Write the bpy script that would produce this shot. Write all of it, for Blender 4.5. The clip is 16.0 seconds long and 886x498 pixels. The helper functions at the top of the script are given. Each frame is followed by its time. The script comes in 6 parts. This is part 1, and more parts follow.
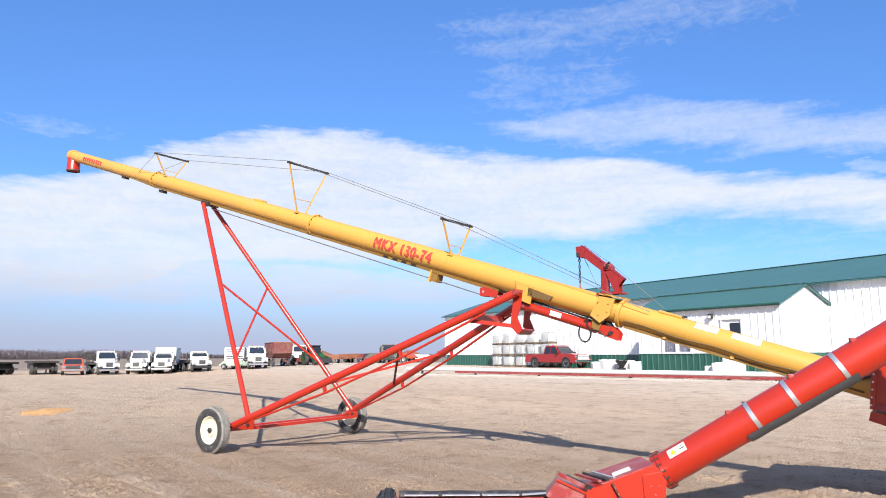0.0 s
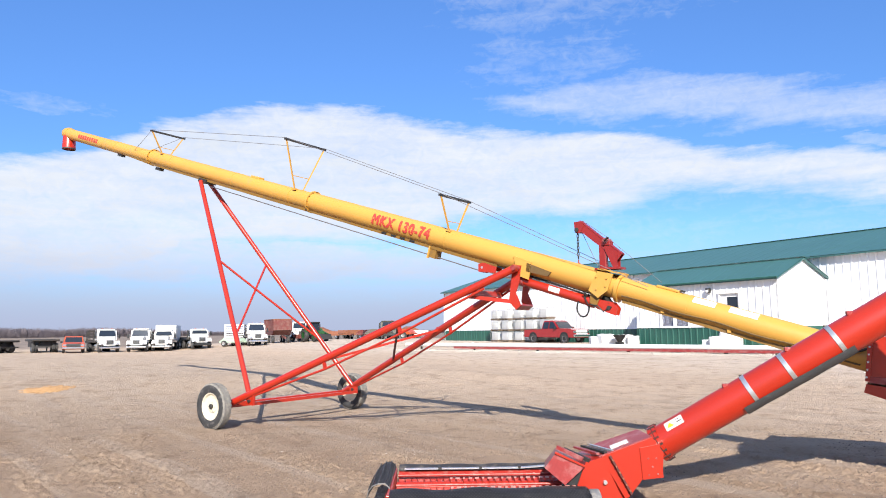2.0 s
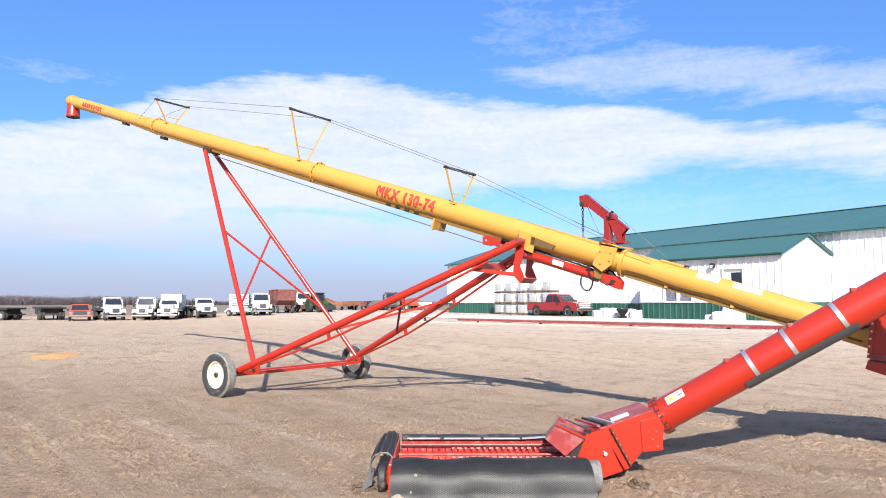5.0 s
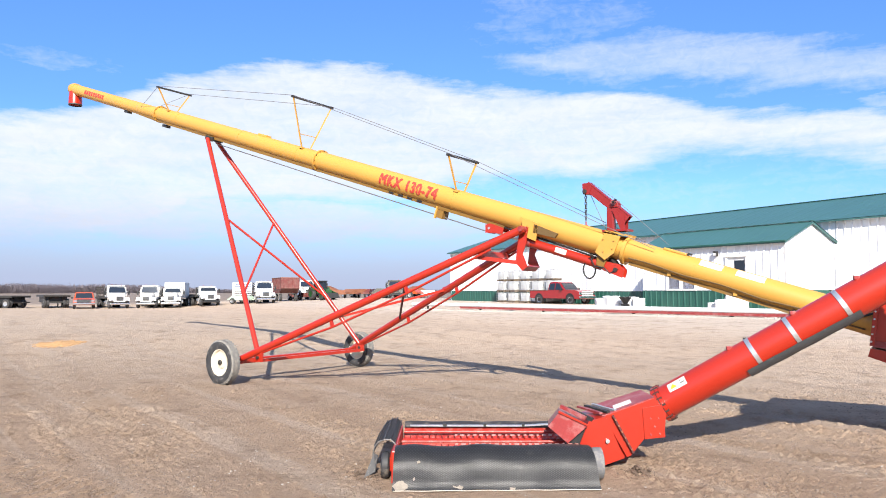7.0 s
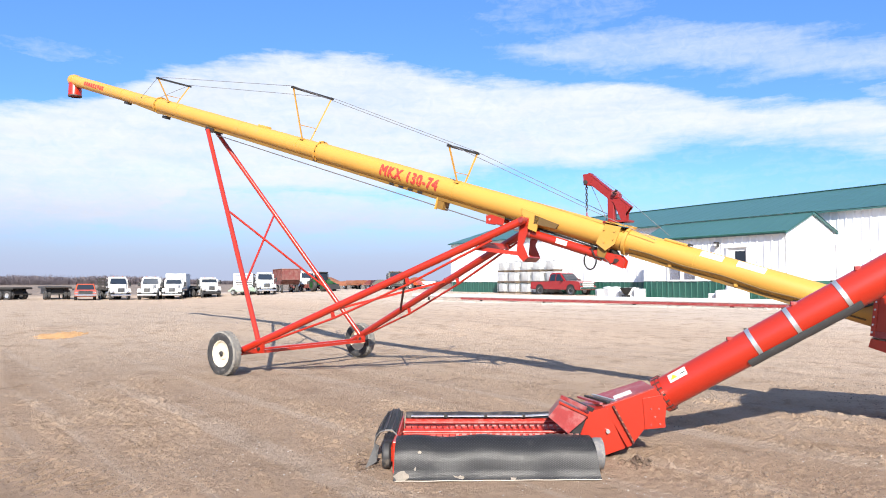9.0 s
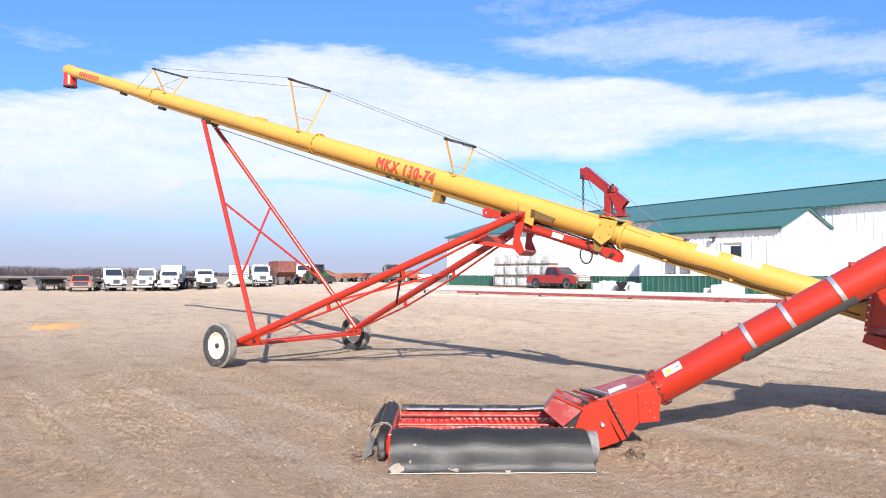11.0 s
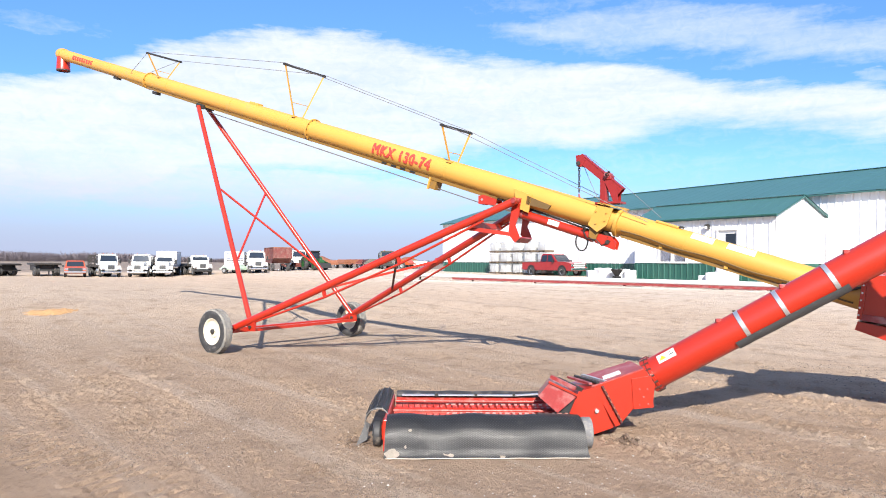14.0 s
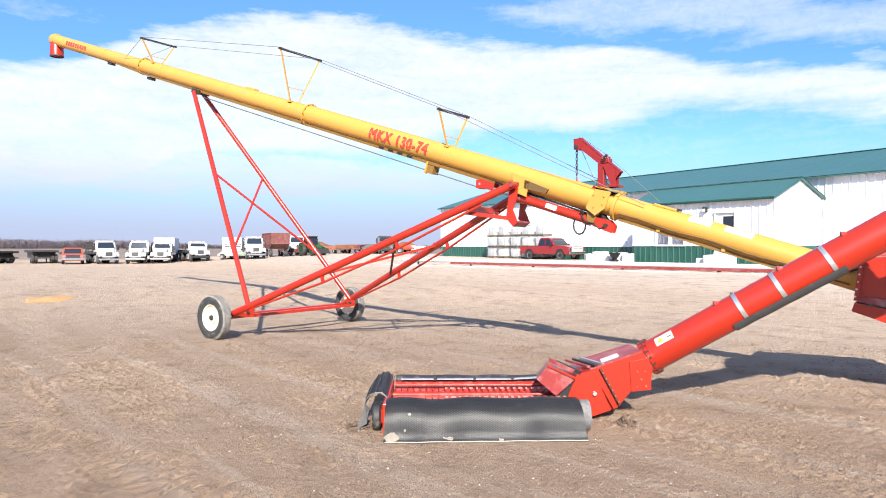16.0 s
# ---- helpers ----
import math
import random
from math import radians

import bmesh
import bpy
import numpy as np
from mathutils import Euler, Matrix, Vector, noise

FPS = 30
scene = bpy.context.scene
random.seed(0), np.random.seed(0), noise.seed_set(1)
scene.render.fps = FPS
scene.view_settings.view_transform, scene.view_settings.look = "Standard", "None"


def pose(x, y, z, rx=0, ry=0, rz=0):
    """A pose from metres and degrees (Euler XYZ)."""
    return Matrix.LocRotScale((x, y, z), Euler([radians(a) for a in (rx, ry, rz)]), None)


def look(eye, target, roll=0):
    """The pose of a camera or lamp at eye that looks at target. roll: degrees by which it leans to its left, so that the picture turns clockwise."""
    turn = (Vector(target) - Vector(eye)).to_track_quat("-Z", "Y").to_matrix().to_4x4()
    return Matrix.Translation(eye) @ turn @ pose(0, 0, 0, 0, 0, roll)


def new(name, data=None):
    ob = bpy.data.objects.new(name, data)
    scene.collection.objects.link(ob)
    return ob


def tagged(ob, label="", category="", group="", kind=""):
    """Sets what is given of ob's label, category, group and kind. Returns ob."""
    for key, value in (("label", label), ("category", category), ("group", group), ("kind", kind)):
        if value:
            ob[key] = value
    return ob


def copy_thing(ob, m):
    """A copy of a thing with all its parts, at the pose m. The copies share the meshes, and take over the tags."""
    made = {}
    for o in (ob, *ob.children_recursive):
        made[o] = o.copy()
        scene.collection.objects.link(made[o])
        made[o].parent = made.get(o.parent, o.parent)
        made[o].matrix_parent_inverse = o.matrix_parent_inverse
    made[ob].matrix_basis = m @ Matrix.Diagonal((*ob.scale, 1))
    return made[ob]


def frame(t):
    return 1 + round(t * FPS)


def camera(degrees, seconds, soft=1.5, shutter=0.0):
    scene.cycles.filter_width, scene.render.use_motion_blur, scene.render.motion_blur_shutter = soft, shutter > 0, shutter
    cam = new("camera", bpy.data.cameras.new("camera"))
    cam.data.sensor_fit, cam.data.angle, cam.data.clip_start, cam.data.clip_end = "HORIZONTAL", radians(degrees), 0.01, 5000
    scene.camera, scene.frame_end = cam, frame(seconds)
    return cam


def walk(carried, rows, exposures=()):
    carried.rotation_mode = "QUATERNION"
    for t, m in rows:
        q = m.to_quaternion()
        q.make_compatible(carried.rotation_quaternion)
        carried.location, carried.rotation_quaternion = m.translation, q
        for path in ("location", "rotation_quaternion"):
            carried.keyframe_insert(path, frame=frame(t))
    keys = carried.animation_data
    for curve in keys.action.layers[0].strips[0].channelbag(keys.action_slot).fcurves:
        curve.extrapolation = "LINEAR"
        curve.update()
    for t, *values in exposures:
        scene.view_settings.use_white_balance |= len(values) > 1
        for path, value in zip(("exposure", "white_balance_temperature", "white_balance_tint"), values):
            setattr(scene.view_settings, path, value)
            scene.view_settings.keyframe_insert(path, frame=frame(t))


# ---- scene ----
# ---- camera: it stands on one spot and tilts slowly down ----
cam = camera(66.0, 16.0, soft=1.0)
EYE = (0.0, 0.0, 1.78)
TURNS = [  # seconds, yaw, pitch, roll
    (0.0, -0.433, 8.801, 0.235),
    (0.5, -0.440, 8.420, 0.241),
    (1.0, -0.450, 7.070, 0.286),
    (1.5, -0.502, 6.879, 0.359),
    (2.0, -0.518, 6.797, 0.608),
    (2.5, -0.548, 6.638, 0.587),
    (3.0, -0.498, 6.509, 0.359),
    (3.5, -0.421, 6.178, 0.291),
    (4.0, -0.338, 5.599, 0.294),
    (4.5, -0.300, 4.963, 0.017),
    (7.0, 0.014, 3.472, -0.028),
    (7.5, 0.005, 3.206, -0.415),
    (8.0, 0.000, 2.988, -0.289),
    (8.5, -0.011, 2.876, -0.039),
    (9.0, 0.078, 2.726, 0.050),
    (11.5, -0.285, 2.068, -0.307),
    (12.0, -0.347, 1.989, -0.161),
    (12.5, -0.467, 1.863, -0.319),
    (13.0, -0.487, 1.664, -0.644),
    (13.5, -0.485, 1.278, -0.490),
    (14.0, -0.616, 1.042, -0.445),
    (14.5, -0.714, 0.776, -0.149),
    (15.0, -0.804, 0.432, 0.026),
    (15.5, -0.788, 0.104, 0.177),
    (16.0, -0.787, -0.252, -0.049),
]
walk(cam, [(t, pose(*EYE, 90 + p, r, y)) for t, y, p, r in TURNS],
     exposures=[(0.0, 0.94), (2.0, 0.94), (4.5, 1.01), (8.0, 1.07), (12.5, 1.11), (16.0, 1.19)])

# ---- world and sun ----
SUN_EL, SUN_AZ = 32.0, 177.0      # degrees; azimuth clockwise from +y
world = bpy.data.worlds.new("sky")
scene.world = world
world.use_nodes = True
wn, wl = world.node_tree.nodes, world.node_tree.links
wn.clear()


def wnode(kind, **kw):
    n = wn.new(kind)
    for k, v in kw.items():
        if k == "op":
            n.operation = v
        elif k == "clamp":
            n.use_clamp = v
        else:
            n.inputs[int(k[1:])].default_value = v
    return n


sky = wn.new("ShaderNodeTexSky")
sky.sky_type, sky.sun_disc = "NISHITA", False
sky.sun_elevation, sky.sun_rotation = radians(SUN_EL), radians(SUN_AZ)
sky.air_density, sky.dust_density, sky.ozone_density, sky.altitude = 1.0, 0.6, 2.5, 300
coord = wn.new("ShaderNodeTexCoord")
sep = wn.new("ShaderNodeSeparateXYZ")
wl.new(coord.outputs["Generated"], sep.inputs[0])
elev = wnode("ShaderNodeMath", op="ARCSINE")
wl.new(sep.outputs[2], elev.inputs[0])
azim = wnode("ShaderNodeMath", op="ARCTAN2")
wl.new(sep.outputs[0], azim.inputs[0])
wl.new(sep.outputs[1], azim.inputs[1])
flat = wn.new("ShaderNodeCombineXYZ")
wl.new(azim.outputs[0], flat.inputs[0])
wl.new(elev.outputs[0], flat.inputs[1])


def cloud_noise(sx, sy, ox, oy, detail, rough, distort=0.0):
    m = wn.new("ShaderNodeMapping")
    m.inputs["Scale"].default_value = (sx, sy, 1)
    m.inputs["Location"].default_value = (ox, oy, 0)
    wl.new(flat.outputs[0], m.inputs[0])
    n = wn.new("ShaderNodeTexNoise")
    n.inputs["Scale"].default_value = 1.0
    n.inputs["Detail"].default_value = detail
    n.inputs["Roughness"].default_value = rough
    n.inputs["Distortion"].default_value = distort
    wl.new(m.outputs[0], n.inputs["Vector"])
    return n.outputs[0]


def wmath(op, a, b, clamp=False):
    n = wn.new("ShaderNodeMath")
    n.operation, n.use_clamp = op, clamp
    for i, v in enumerate((a, b)):
        if isinstance(v, (int, float)):
            n.inputs[i].default_value = v
        else:
            wl.new(v, n.inputs[i])
    return n.outputs[0]


# cloud banks: each lies between a lower and an upper edge that vary with azimuth, ragged by noise
def edge(points):
    """Elevation in radians as a curve of azimuth; points in degrees."""
    n = wn.new("ShaderNodeFloatCurve")
    c = n.mapping.curves[0]
    pts = [((a + 60) / 120, e / 40) for a, e in points]
    c.points[0].location, c.points[1].location = (0, pts[0][1]), (1, pts[-1][1])
    for p in pts:
        c.points.new(*p)
    n.mapping.update()
    t = wmath("MULTIPLY", wmath("ADD", azim.outputs[0], radians(60)), 1 / radians(120), True)
    wl.new(t, n.inputs["Value"])
    return wmath("MULTIPLY", n.outputs[0], radians(40))


def fade(value, soft):
    r = wn.new("ShaderNodeMapRange")
    r.interpolation_type = "SMOOTHSTEP"
    r.inputs[1].default_value, r.inputs[2].default_value = -radians(soft), radians(soft)
    wl.new(value, r.inputs[0])
    return r.outputs[0]


def layer(upper, lower, soft_up, soft_low, strength):
    e = wmath("ADD", elev.outputs[0], wmath("MULTIPLY", wmath("SUBTRACT", wob2, 0.5), 0.075))
    return wmath("MULTIPLY", wmath("MULTIPLY", fade(wmath("SUBTRACT", edge(upper), e), soft_up), fade(wmath("SUBTRACT", e, edge(lower)), soft_low)), strength)


def bank(az, el, wa, we, strength):
    wob_a = wmath("MULTIPLY", wmath("SUBTRACT", wob, 0.5), 0.30)
    wob_e = wmath("MULTIPLY", wmath("SUBTRACT", wob2, 0.5), 0.075)
    da = wmath("DIVIDE", wmath("SUBTRACT", wmath("ADD", azim.outputs[0], wob_a), radians(az)), radians(wa))
    de = wmath("DIVIDE", wmath("SUBTRACT", wmath("ADD", elev.outputs[0], wob_e), radians(el)), radians(we))
    d = wmath("ADD", wmath("MULTIPLY", da, da), wmath("MULTIPLY", de, de))
    return wmath("MULTIPLY", wmath("DIVIDE", 1.0, wmath("ADD", 1.0, wmath("MULTIPLY", wmath("MULTIPLY", wmath("MULTIPLY", d, d), d), 0.8))), strength)


wob = cloud_noise(5.0, 16.0, 3.1, 0.4, 5, 0.6)
wob2 = cloud_noise(6.0, 26.0, 8.3, 2.4, 7, 0.62)
main_top = [(-45, 11.5), (-33, 12.5), (-27, 13.9), (-23, 16.0), (-17, 17.4), (-11, 18.0), (-4, 18.0), (0, 16.9), (6, 16.4), (12, 15.9), (18, 15.2), (23, 14.0), (29, 13.0), (36, 12.0)]
main_low = [(-45, 3.2), (-33, 3.6), (-25, 4.6), (-18, 6.6), (-4, 7.6), (3, 8.8), (8, 9.6), (15.5, 9.7), (18.5, 10.7), (23, 10.8), (29, 10.2), (36, 9.4)]
upper_top = [(0, 18.7), (4, 19.0), (8, 19.8), (14, 20.0), (21, 19.7), (27, 18.7), (36, 17.0)]
upper_low = [(0, 19.0), (4, 18.6), (10, 17.3), (19, 16.3), (25, 15.3), (36, 14.2)]
banks = wmath("MAXIMUM", layer(main_top, main_low, 0.8, 1.3, 0.98), layer(upper_top, upper_low, 1.2, 1.3, 0.6))
for b in ((-15, 5.6, 24, 1.6, 0.85), (-31, 16.8, 5, 0.45, 0.24), (9.3, 22.2, 7, 2.2, 0.27), (17, 26.2, 17, 2.4, 0.28), (34, 13.2, 2.2, 0.6, 0.5),
          (22, 8.5, 28, 4.0, 0.22), (-22, 3.0, 50, 4.6, 0.3), (150, 20, 60, 9, 0.7), (-130, 30, 40, 12, 0.6)):
    banks = wmath("MAXIMUM", banks, bank(*b))
streak = cloud_noise(6.0, 40.0, 1.7, 2.0, 8, 0.64, 0.4)
fine = cloud_noise(55.0, 85.0, 0.3, 5.0, 4, 0.6, 0.9)
tex = wmath("ADD", wmath("MULTIPLY", streak, 0.62), wmath("MULTIPLY", fine, 0.38))
cover = wmath("MULTIPLY", wmath("SUBTRACT", wmath("ADD", banks, wmath("MULTIPLY", wmath("SUBTRACT", tex, 0.5), 1.0)), 0.18), 1.12, True)
veil = wn.new("ShaderNodeMapRange")
veil.inputs[1].default_value, veil.inputs[2].default_value, veil.inputs[4].default_value = radians(33), radians(60), 0.35
wl.new(elev.outputs[0], veil.inputs[0])
cover = wmath("MAXIMUM", cover, veil.outputs[0])
mix = wn.new("ShaderNodeMix")
mix.data_type = "RGBA"
wl.new(cover, mix.inputs[0])
tint = wn.new("ShaderNodeMix")
tint.data_type, tint.blend_type = "RGBA", "MULTIPLY"
blue = wn.new("ShaderNodeMapRange")
blue.inputs[1].default_value, blue.inputs[2].default_value = radians(28), radians(46)
blue.inputs[3].default_value, blue.inputs[4].default_value = 1.0, 0.7
wl.new(elev.outputs[0], blue.inputs[0])
wl.new(blue.outputs[0], tint.inputs[0])
wl.new(sky.outputs[0], tint.inputs[6])
tint.inputs[7].default_value = (0.70, 1.03, 1.49, 1)
# the blue stays bright towards the zenith
lift = wn.new("ShaderNodeMapRange")
lift.inputs[1].default_value, lift.inputs[2].default_value = radians(14), radians(32)
lift.inputs[3].default_value, lift.inputs[4].default_value = 1.0, 1.28
wl.new(elev.outputs[0], lift.inputs[0])
scaled = wn.new("ShaderNodeVectorMath")
scaled.operation = "SCALE"
wl.new(tint.outputs[2], scaled.inputs[0])
wl.new(lift.outputs[0], scaled.inputs["Scale"])
wl.new(scaled.outputs[0], mix.inputs[6])
# thin and thick parts of the clouds differ a little in brightness
shade = wn.new("ShaderNodeMix")
shade.data_type = "RGBA"
wl.new(cloud_noise(9.0, 30.0, 4.4, 7.1, 6, 0.6, 0.6), shade.inputs[0])
shade.inputs[6].default_value, shade.inputs[7].default_value = (5.7, 6.25, 7.2, 1), (7.4, 7.7, 8.3, 1)
wl.new(shade.outputs[2], mix.inputs[7])
back = wn.new("ShaderNodeBackground")
back.inputs[1].default_value = 0.066
haze = wn.new("ShaderNodeMapRange")
haze.interpolation_type = "SMOOTHSTEP"
haze.inputs[1].default_value, haze.inputs[2].default_value = radians(0.5), radians(8.8)
haze.inputs[3].default_value, haze.inputs[4].default_value = 0.9, 0.0
wl.new(elev.outputs[0], haze.inputs[0])
dim = wn.new("ShaderNodeMix")
dim.data_type = "RGBA"
wl.new(haze.outputs[0], dim.inputs[0])
wl.new(mix.outputs[2], dim.inputs[6])
dim.inputs[7].default_value = (3.65, 4.0, 5.65, 1)      # lilac ground haze
wl.new(dim.outputs[2], back.inputs[0])
wout = wn.new("ShaderNodeOutputWorld")
wl.new(back.outputs[0], wout.inputs[0])

sun = new("sun", bpy.data.lights.new("sun", "SUN"))
sun.data.energy, sun.data.angle, sun.data.color = 5.0, radians(0.53), (1.0, 0.93, 0.83)
sa, se = radians(SUN_AZ), radians(SUN_EL)
sun.matrix_world = look((math.sin(sa) * math.cos(se) * 60, math.cos(sa) * math.cos(se) * 60, math.sin(se) * 60), (0, 0, 0))


# ---- materials ----
def mat(name, rgb, rough=0.5, metal=0.0, var=0.12, scale=3.0, fine_scale=60.0, bump=0.0, dirt=None, dirt_amount=0.0, coat=0.0):
    """Base colour with blotches and grain, a dirt colour laid over in worn patches, and fine relief."""
    m = bpy.data.materials.new(name)
    m.use_nodes = True
    nt = m.node_tree
    b = nt.nodes["Principled BSDF"]
    b.inputs["Roughness"].default_value, b.inputs["Metallic"].default_value = rough, metal
    b.inputs["Coat Weight"].default_value, b.inputs["Coat Roughness"].default_value = coat, 0.24
    tc = nt.nodes.new("ShaderNodeTexCoord")
    n1, n2 = nt.nodes.new("ShaderNodeTexNoise"), nt.nodes.new("ShaderNodeTexNoise")
    for n, s in ((n1, scale), (n2, fine_scale)):
        n.inputs["Scale"].default_value, n.inputs["Detail"].default_value = s, 6
        nt.links.new(tc.outputs["Object"], n.inputs["Vector"])
    add = nt.nodes.new("ShaderNodeMath")
    add.operation = "ADD"
    nt.links.new(n1.outputs[0], add.inputs[0])
    nt.links.new(n2.outputs[0], add.inputs[1])
    rg = nt.nodes.new("ShaderNodeMapRange")
    rg.inputs[1].default_value, rg.inputs[2].default_value = 0.6, 1.4
    rg.inputs[3].default_value, rg.inputs[4].default_value = 1 - var, 1 + var
    nt.links.new(add.outputs[0], rg.inputs[0])
    mul = nt.nodes.new("ShaderNodeMix")
    mul.data_type, mul.blend_type = "RGBA", "MULTIPLY"
    mul.inputs[0].default_value = 1
    mul.inputs[6].default_value = (*rgb, 1)
    nt.links.new(rg.outputs[0], mul.inputs[7])
    col = mul.outputs[2]
    if dirt:
        r = nt.nodes.new("ShaderNodeMapRange")
        r.inputs[1].default_value, r.inputs[2].default_value = 0.62 - 0.25 * dirt_amount, 0.72
        r.inputs[4].default_value = 0.85
        n3 = nt.nodes.new("ShaderNodeTexNoise")
        n3.inputs["Scale"].default_value, n3.inputs["Detail"].default_value, n3.inputs["Roughness"].default_value = scale * 1.7, 9, 0.68
        nt.links.new(tc.outputs["Object"], n3.inputs["Vector"])
        nt.links.new(n3.outputs[0], r.inputs[0])
        dm = nt.nodes.new("ShaderNodeMix")
        dm.data_type = "RGBA"
        nt.links.new(r.outputs[0], dm.inputs[0])
        nt.links.new(col, dm.inputs[6])
        dm.inputs[7].default_value = (*dirt, 1)
        col = dm.outputs[2]
    nt.links.new(col, b.inputs["Base Color"])
    if bump:
        bp = nt.nodes.new("ShaderNodeBump")
        bp.inputs["Strength"].default_value, bp.inputs["Distance"].default_value = 0.6, bump
        nt.links.new(add.outputs[0], bp.inputs["Height"])
        nt.links.new(bp.outputs[0], b.inputs["Normal"])
    return m


M = {
    "yellow": mat("yellow paint", (0.49, 0.262, 0.05), 0.42, var=0.07, scale=1.2, dirt=(0.33, 0.23, 0.09), dirt_amount=0.15),
    # weathered yellow with the shade under the tube put into its colour
    "yellow_shade": mat("weathered yellow paint darkened for shade", (0.20, 0.105, 0.018), 0.6, var=0.2, scale=3, dirt=(0.12, 0.08, 0.04), dirt_amount=0.5),
    "red": mat("red paint", (0.35, 0.0195, 0.007), 0.33, var=0.10, scale=1.5, coat=0.32),
    # pink patches are dust plus a sky sheen painted into the colour
    "red_dull": mat("faded red paint with pink sheen", (0.24, 0.03, 0.03), 0.38, var=0.15, scale=4, dirt=(0.36, 0.19, 0.18), dirt_amount=0.6),
    "red_letter": mat("red lettering", (0.42, 0.04, 0.028), 0.55, var=0.2, scale=12, dirt=(0.75, 0.42, 0.06), dirt_amount=0.25),
    "white": mat("white paint", (0.66, 0.66, 0.65), 0.45, var=0.05),
    "truck_white": mat("dusty white truck paint", (0.60, 0.60, 0.585), 0.4, var=0.06, scale=2, dirt=(0.42, 0.37, 0.31), dirt_amount=0.35),
    "siding": mat("white steel siding", (0.70, 0.71, 0.73), 0.42, var=0.03, scale=0.6),
    "green_siding": mat("dark green steel siding", (0.018, 0.085, 0.065), 0.4, var=0.12, scale=0.8),
    "green_roof": mat("dark green steel roof", (0.040, 0.115, 0.112), 0.45, var=0.1, scale=0.3),
    "rubber": mat("black rubber", (0.028, 0.028, 0.030), 0.62, var=0.25, scale=5, dirt=(0.20, 0.17, 0.14), dirt_amount=0.35),
    "tyre": mat("dusty tyre rubber", (0.030, 0.030, 0.032), 0.8, var=0.25, scale=6, bump=0.004, dirt=(0.16, 0.145, 0.13), dirt_amount=0.4),
    "tread": mat("dusty grey tread", (0.15, 0.145, 0.135), 0.9, var=0.25, scale=8, bump=0.004, dirt=(0.30, 0.27, 0.23), dirt_amount=0.6),
    "cream": mat("cream rim paint", (0.60, 0.54, 0.42), 0.45, var=0.08, scale=6, dirt=(0.35, 0.28, 0.2), dirt_amount=0.3),
    "steel": mat("galvanised steel", (0.62, 0.63, 0.64), 0.38, 0.85, var=0.12, scale=8),
    "dark_steel": mat("dark oily steel", (0.05, 0.048, 0.045), 0.5, 0.5, var=0.3, scale=8),
    "cable": mat("steel cable", (0.22, 0.21, 0.22), 0.5, 0.6),
    "hose": mat("black hose", (0.012, 0.012, 0.012), 0.5),
    "glass": mat("dark window glass", (0.018, 0.024, 0.034), 0.08, var=0.05),
    "curtain": mat("pale curtain", (0.36, 0.32, 0.38), 0.85, var=0.2, scale=3),
    "chrome": mat("chrome", (0.75, 0.76, 0.78), 0.18, 1.0, var=0.04),
    "grille_grey": mat("grey grille mesh", (0.10, 0.105, 0.11), 0.4, 0.3, var=0.3, scale=20),
    "black": mat("black plastic", (0.012, 0.012, 0.013), 0.5),
    "tote": mat("milky plastic", (0.58, 0.59, 0.58), 0.4, var=0.06, scale=3),
    "wood": mat("weathered timber", (0.17, 0.13, 0.095), 0.8, var=0.3, scale=4),
    "orange_red": mat("orange red paint", (0.46, 0.075, 0.022), 0.35, var=0.06),
    "maroon": mat("dark red car paint", (0.24, 0.013, 0.015), 0.25, var=0.05, coat=0.5),
    "grain_red": mat("rusty red grain box", (0.13, 0.028, 0.024), 0.6, var=0.25, scale=1.2, dirt=(0.2, 0.12, 0.10), dirt_amount=0.7),
    "tractor_green": mat("green tractor paint", (0.018, 0.07, 0.022), 0.4, var=0.1),
    "pale_green": mat("pale green paint", (0.35, 0.45, 0.36), 0.5, var=0.1),
    "crane_red": mat("darker red paint", (0.215, 0.013, 0.012), 0.4, var=0.12, scale=6),
    "rust": mat("rust brown metal", (0.22, 0.08, 0.04), 0.8, var=0.3, scale=2),
    "grain": mat("spilled corn", (0.42, 0.24, 0.10), 0.8, var=0.2, scale=8, bump=0.01),
    "stone": mat("pale stones", (0.36, 0.325, 0.29), 0.9, var=0.25, scale=6),
    "brush": mat("bare winter brush", (0.145, 0.122, 0.132), 0.95, var=0.2, scale=0.2),
    "sheet": mat("grey belting", (0.055, 0.058, 0.063), 0.5, var=0.2, scale=6, dirt=(0.16, 0.16, 0.16), dirt_amount=0.1),
    "grime_red": mat("grimy seam", (0.07, 0.015, 0.012), 0.6, var=0.3, scale=20),
    # dark line colour; on the saddle strip it paints in underside shade
    "grime_shade": mat("greasy or shaded brown", (0.11, 0.065, 0.02), 0.7, var=0.3, scale=5),
    "dark_wood": mat("dark weathered timber", (0.03, 0.026, 0.024), 0.85, var=0.3, scale=4),
    "olive": mat("drab olive paint", (0.085, 0.078, 0.062), 0.6, var=0.2, scale=1.5),
    "brace_shade": mat("shaded red paint", (0.07, 0.012, 0.012), 0.6, var=0.2, scale=6),
    "sticker": mat("white sticker", (0.66, 0.65, 0.62), 0.45, var=0.04),
    "sticker_yellow": mat("yellow sticker", (0.85, 0.6, 0.03), 0.45),
}


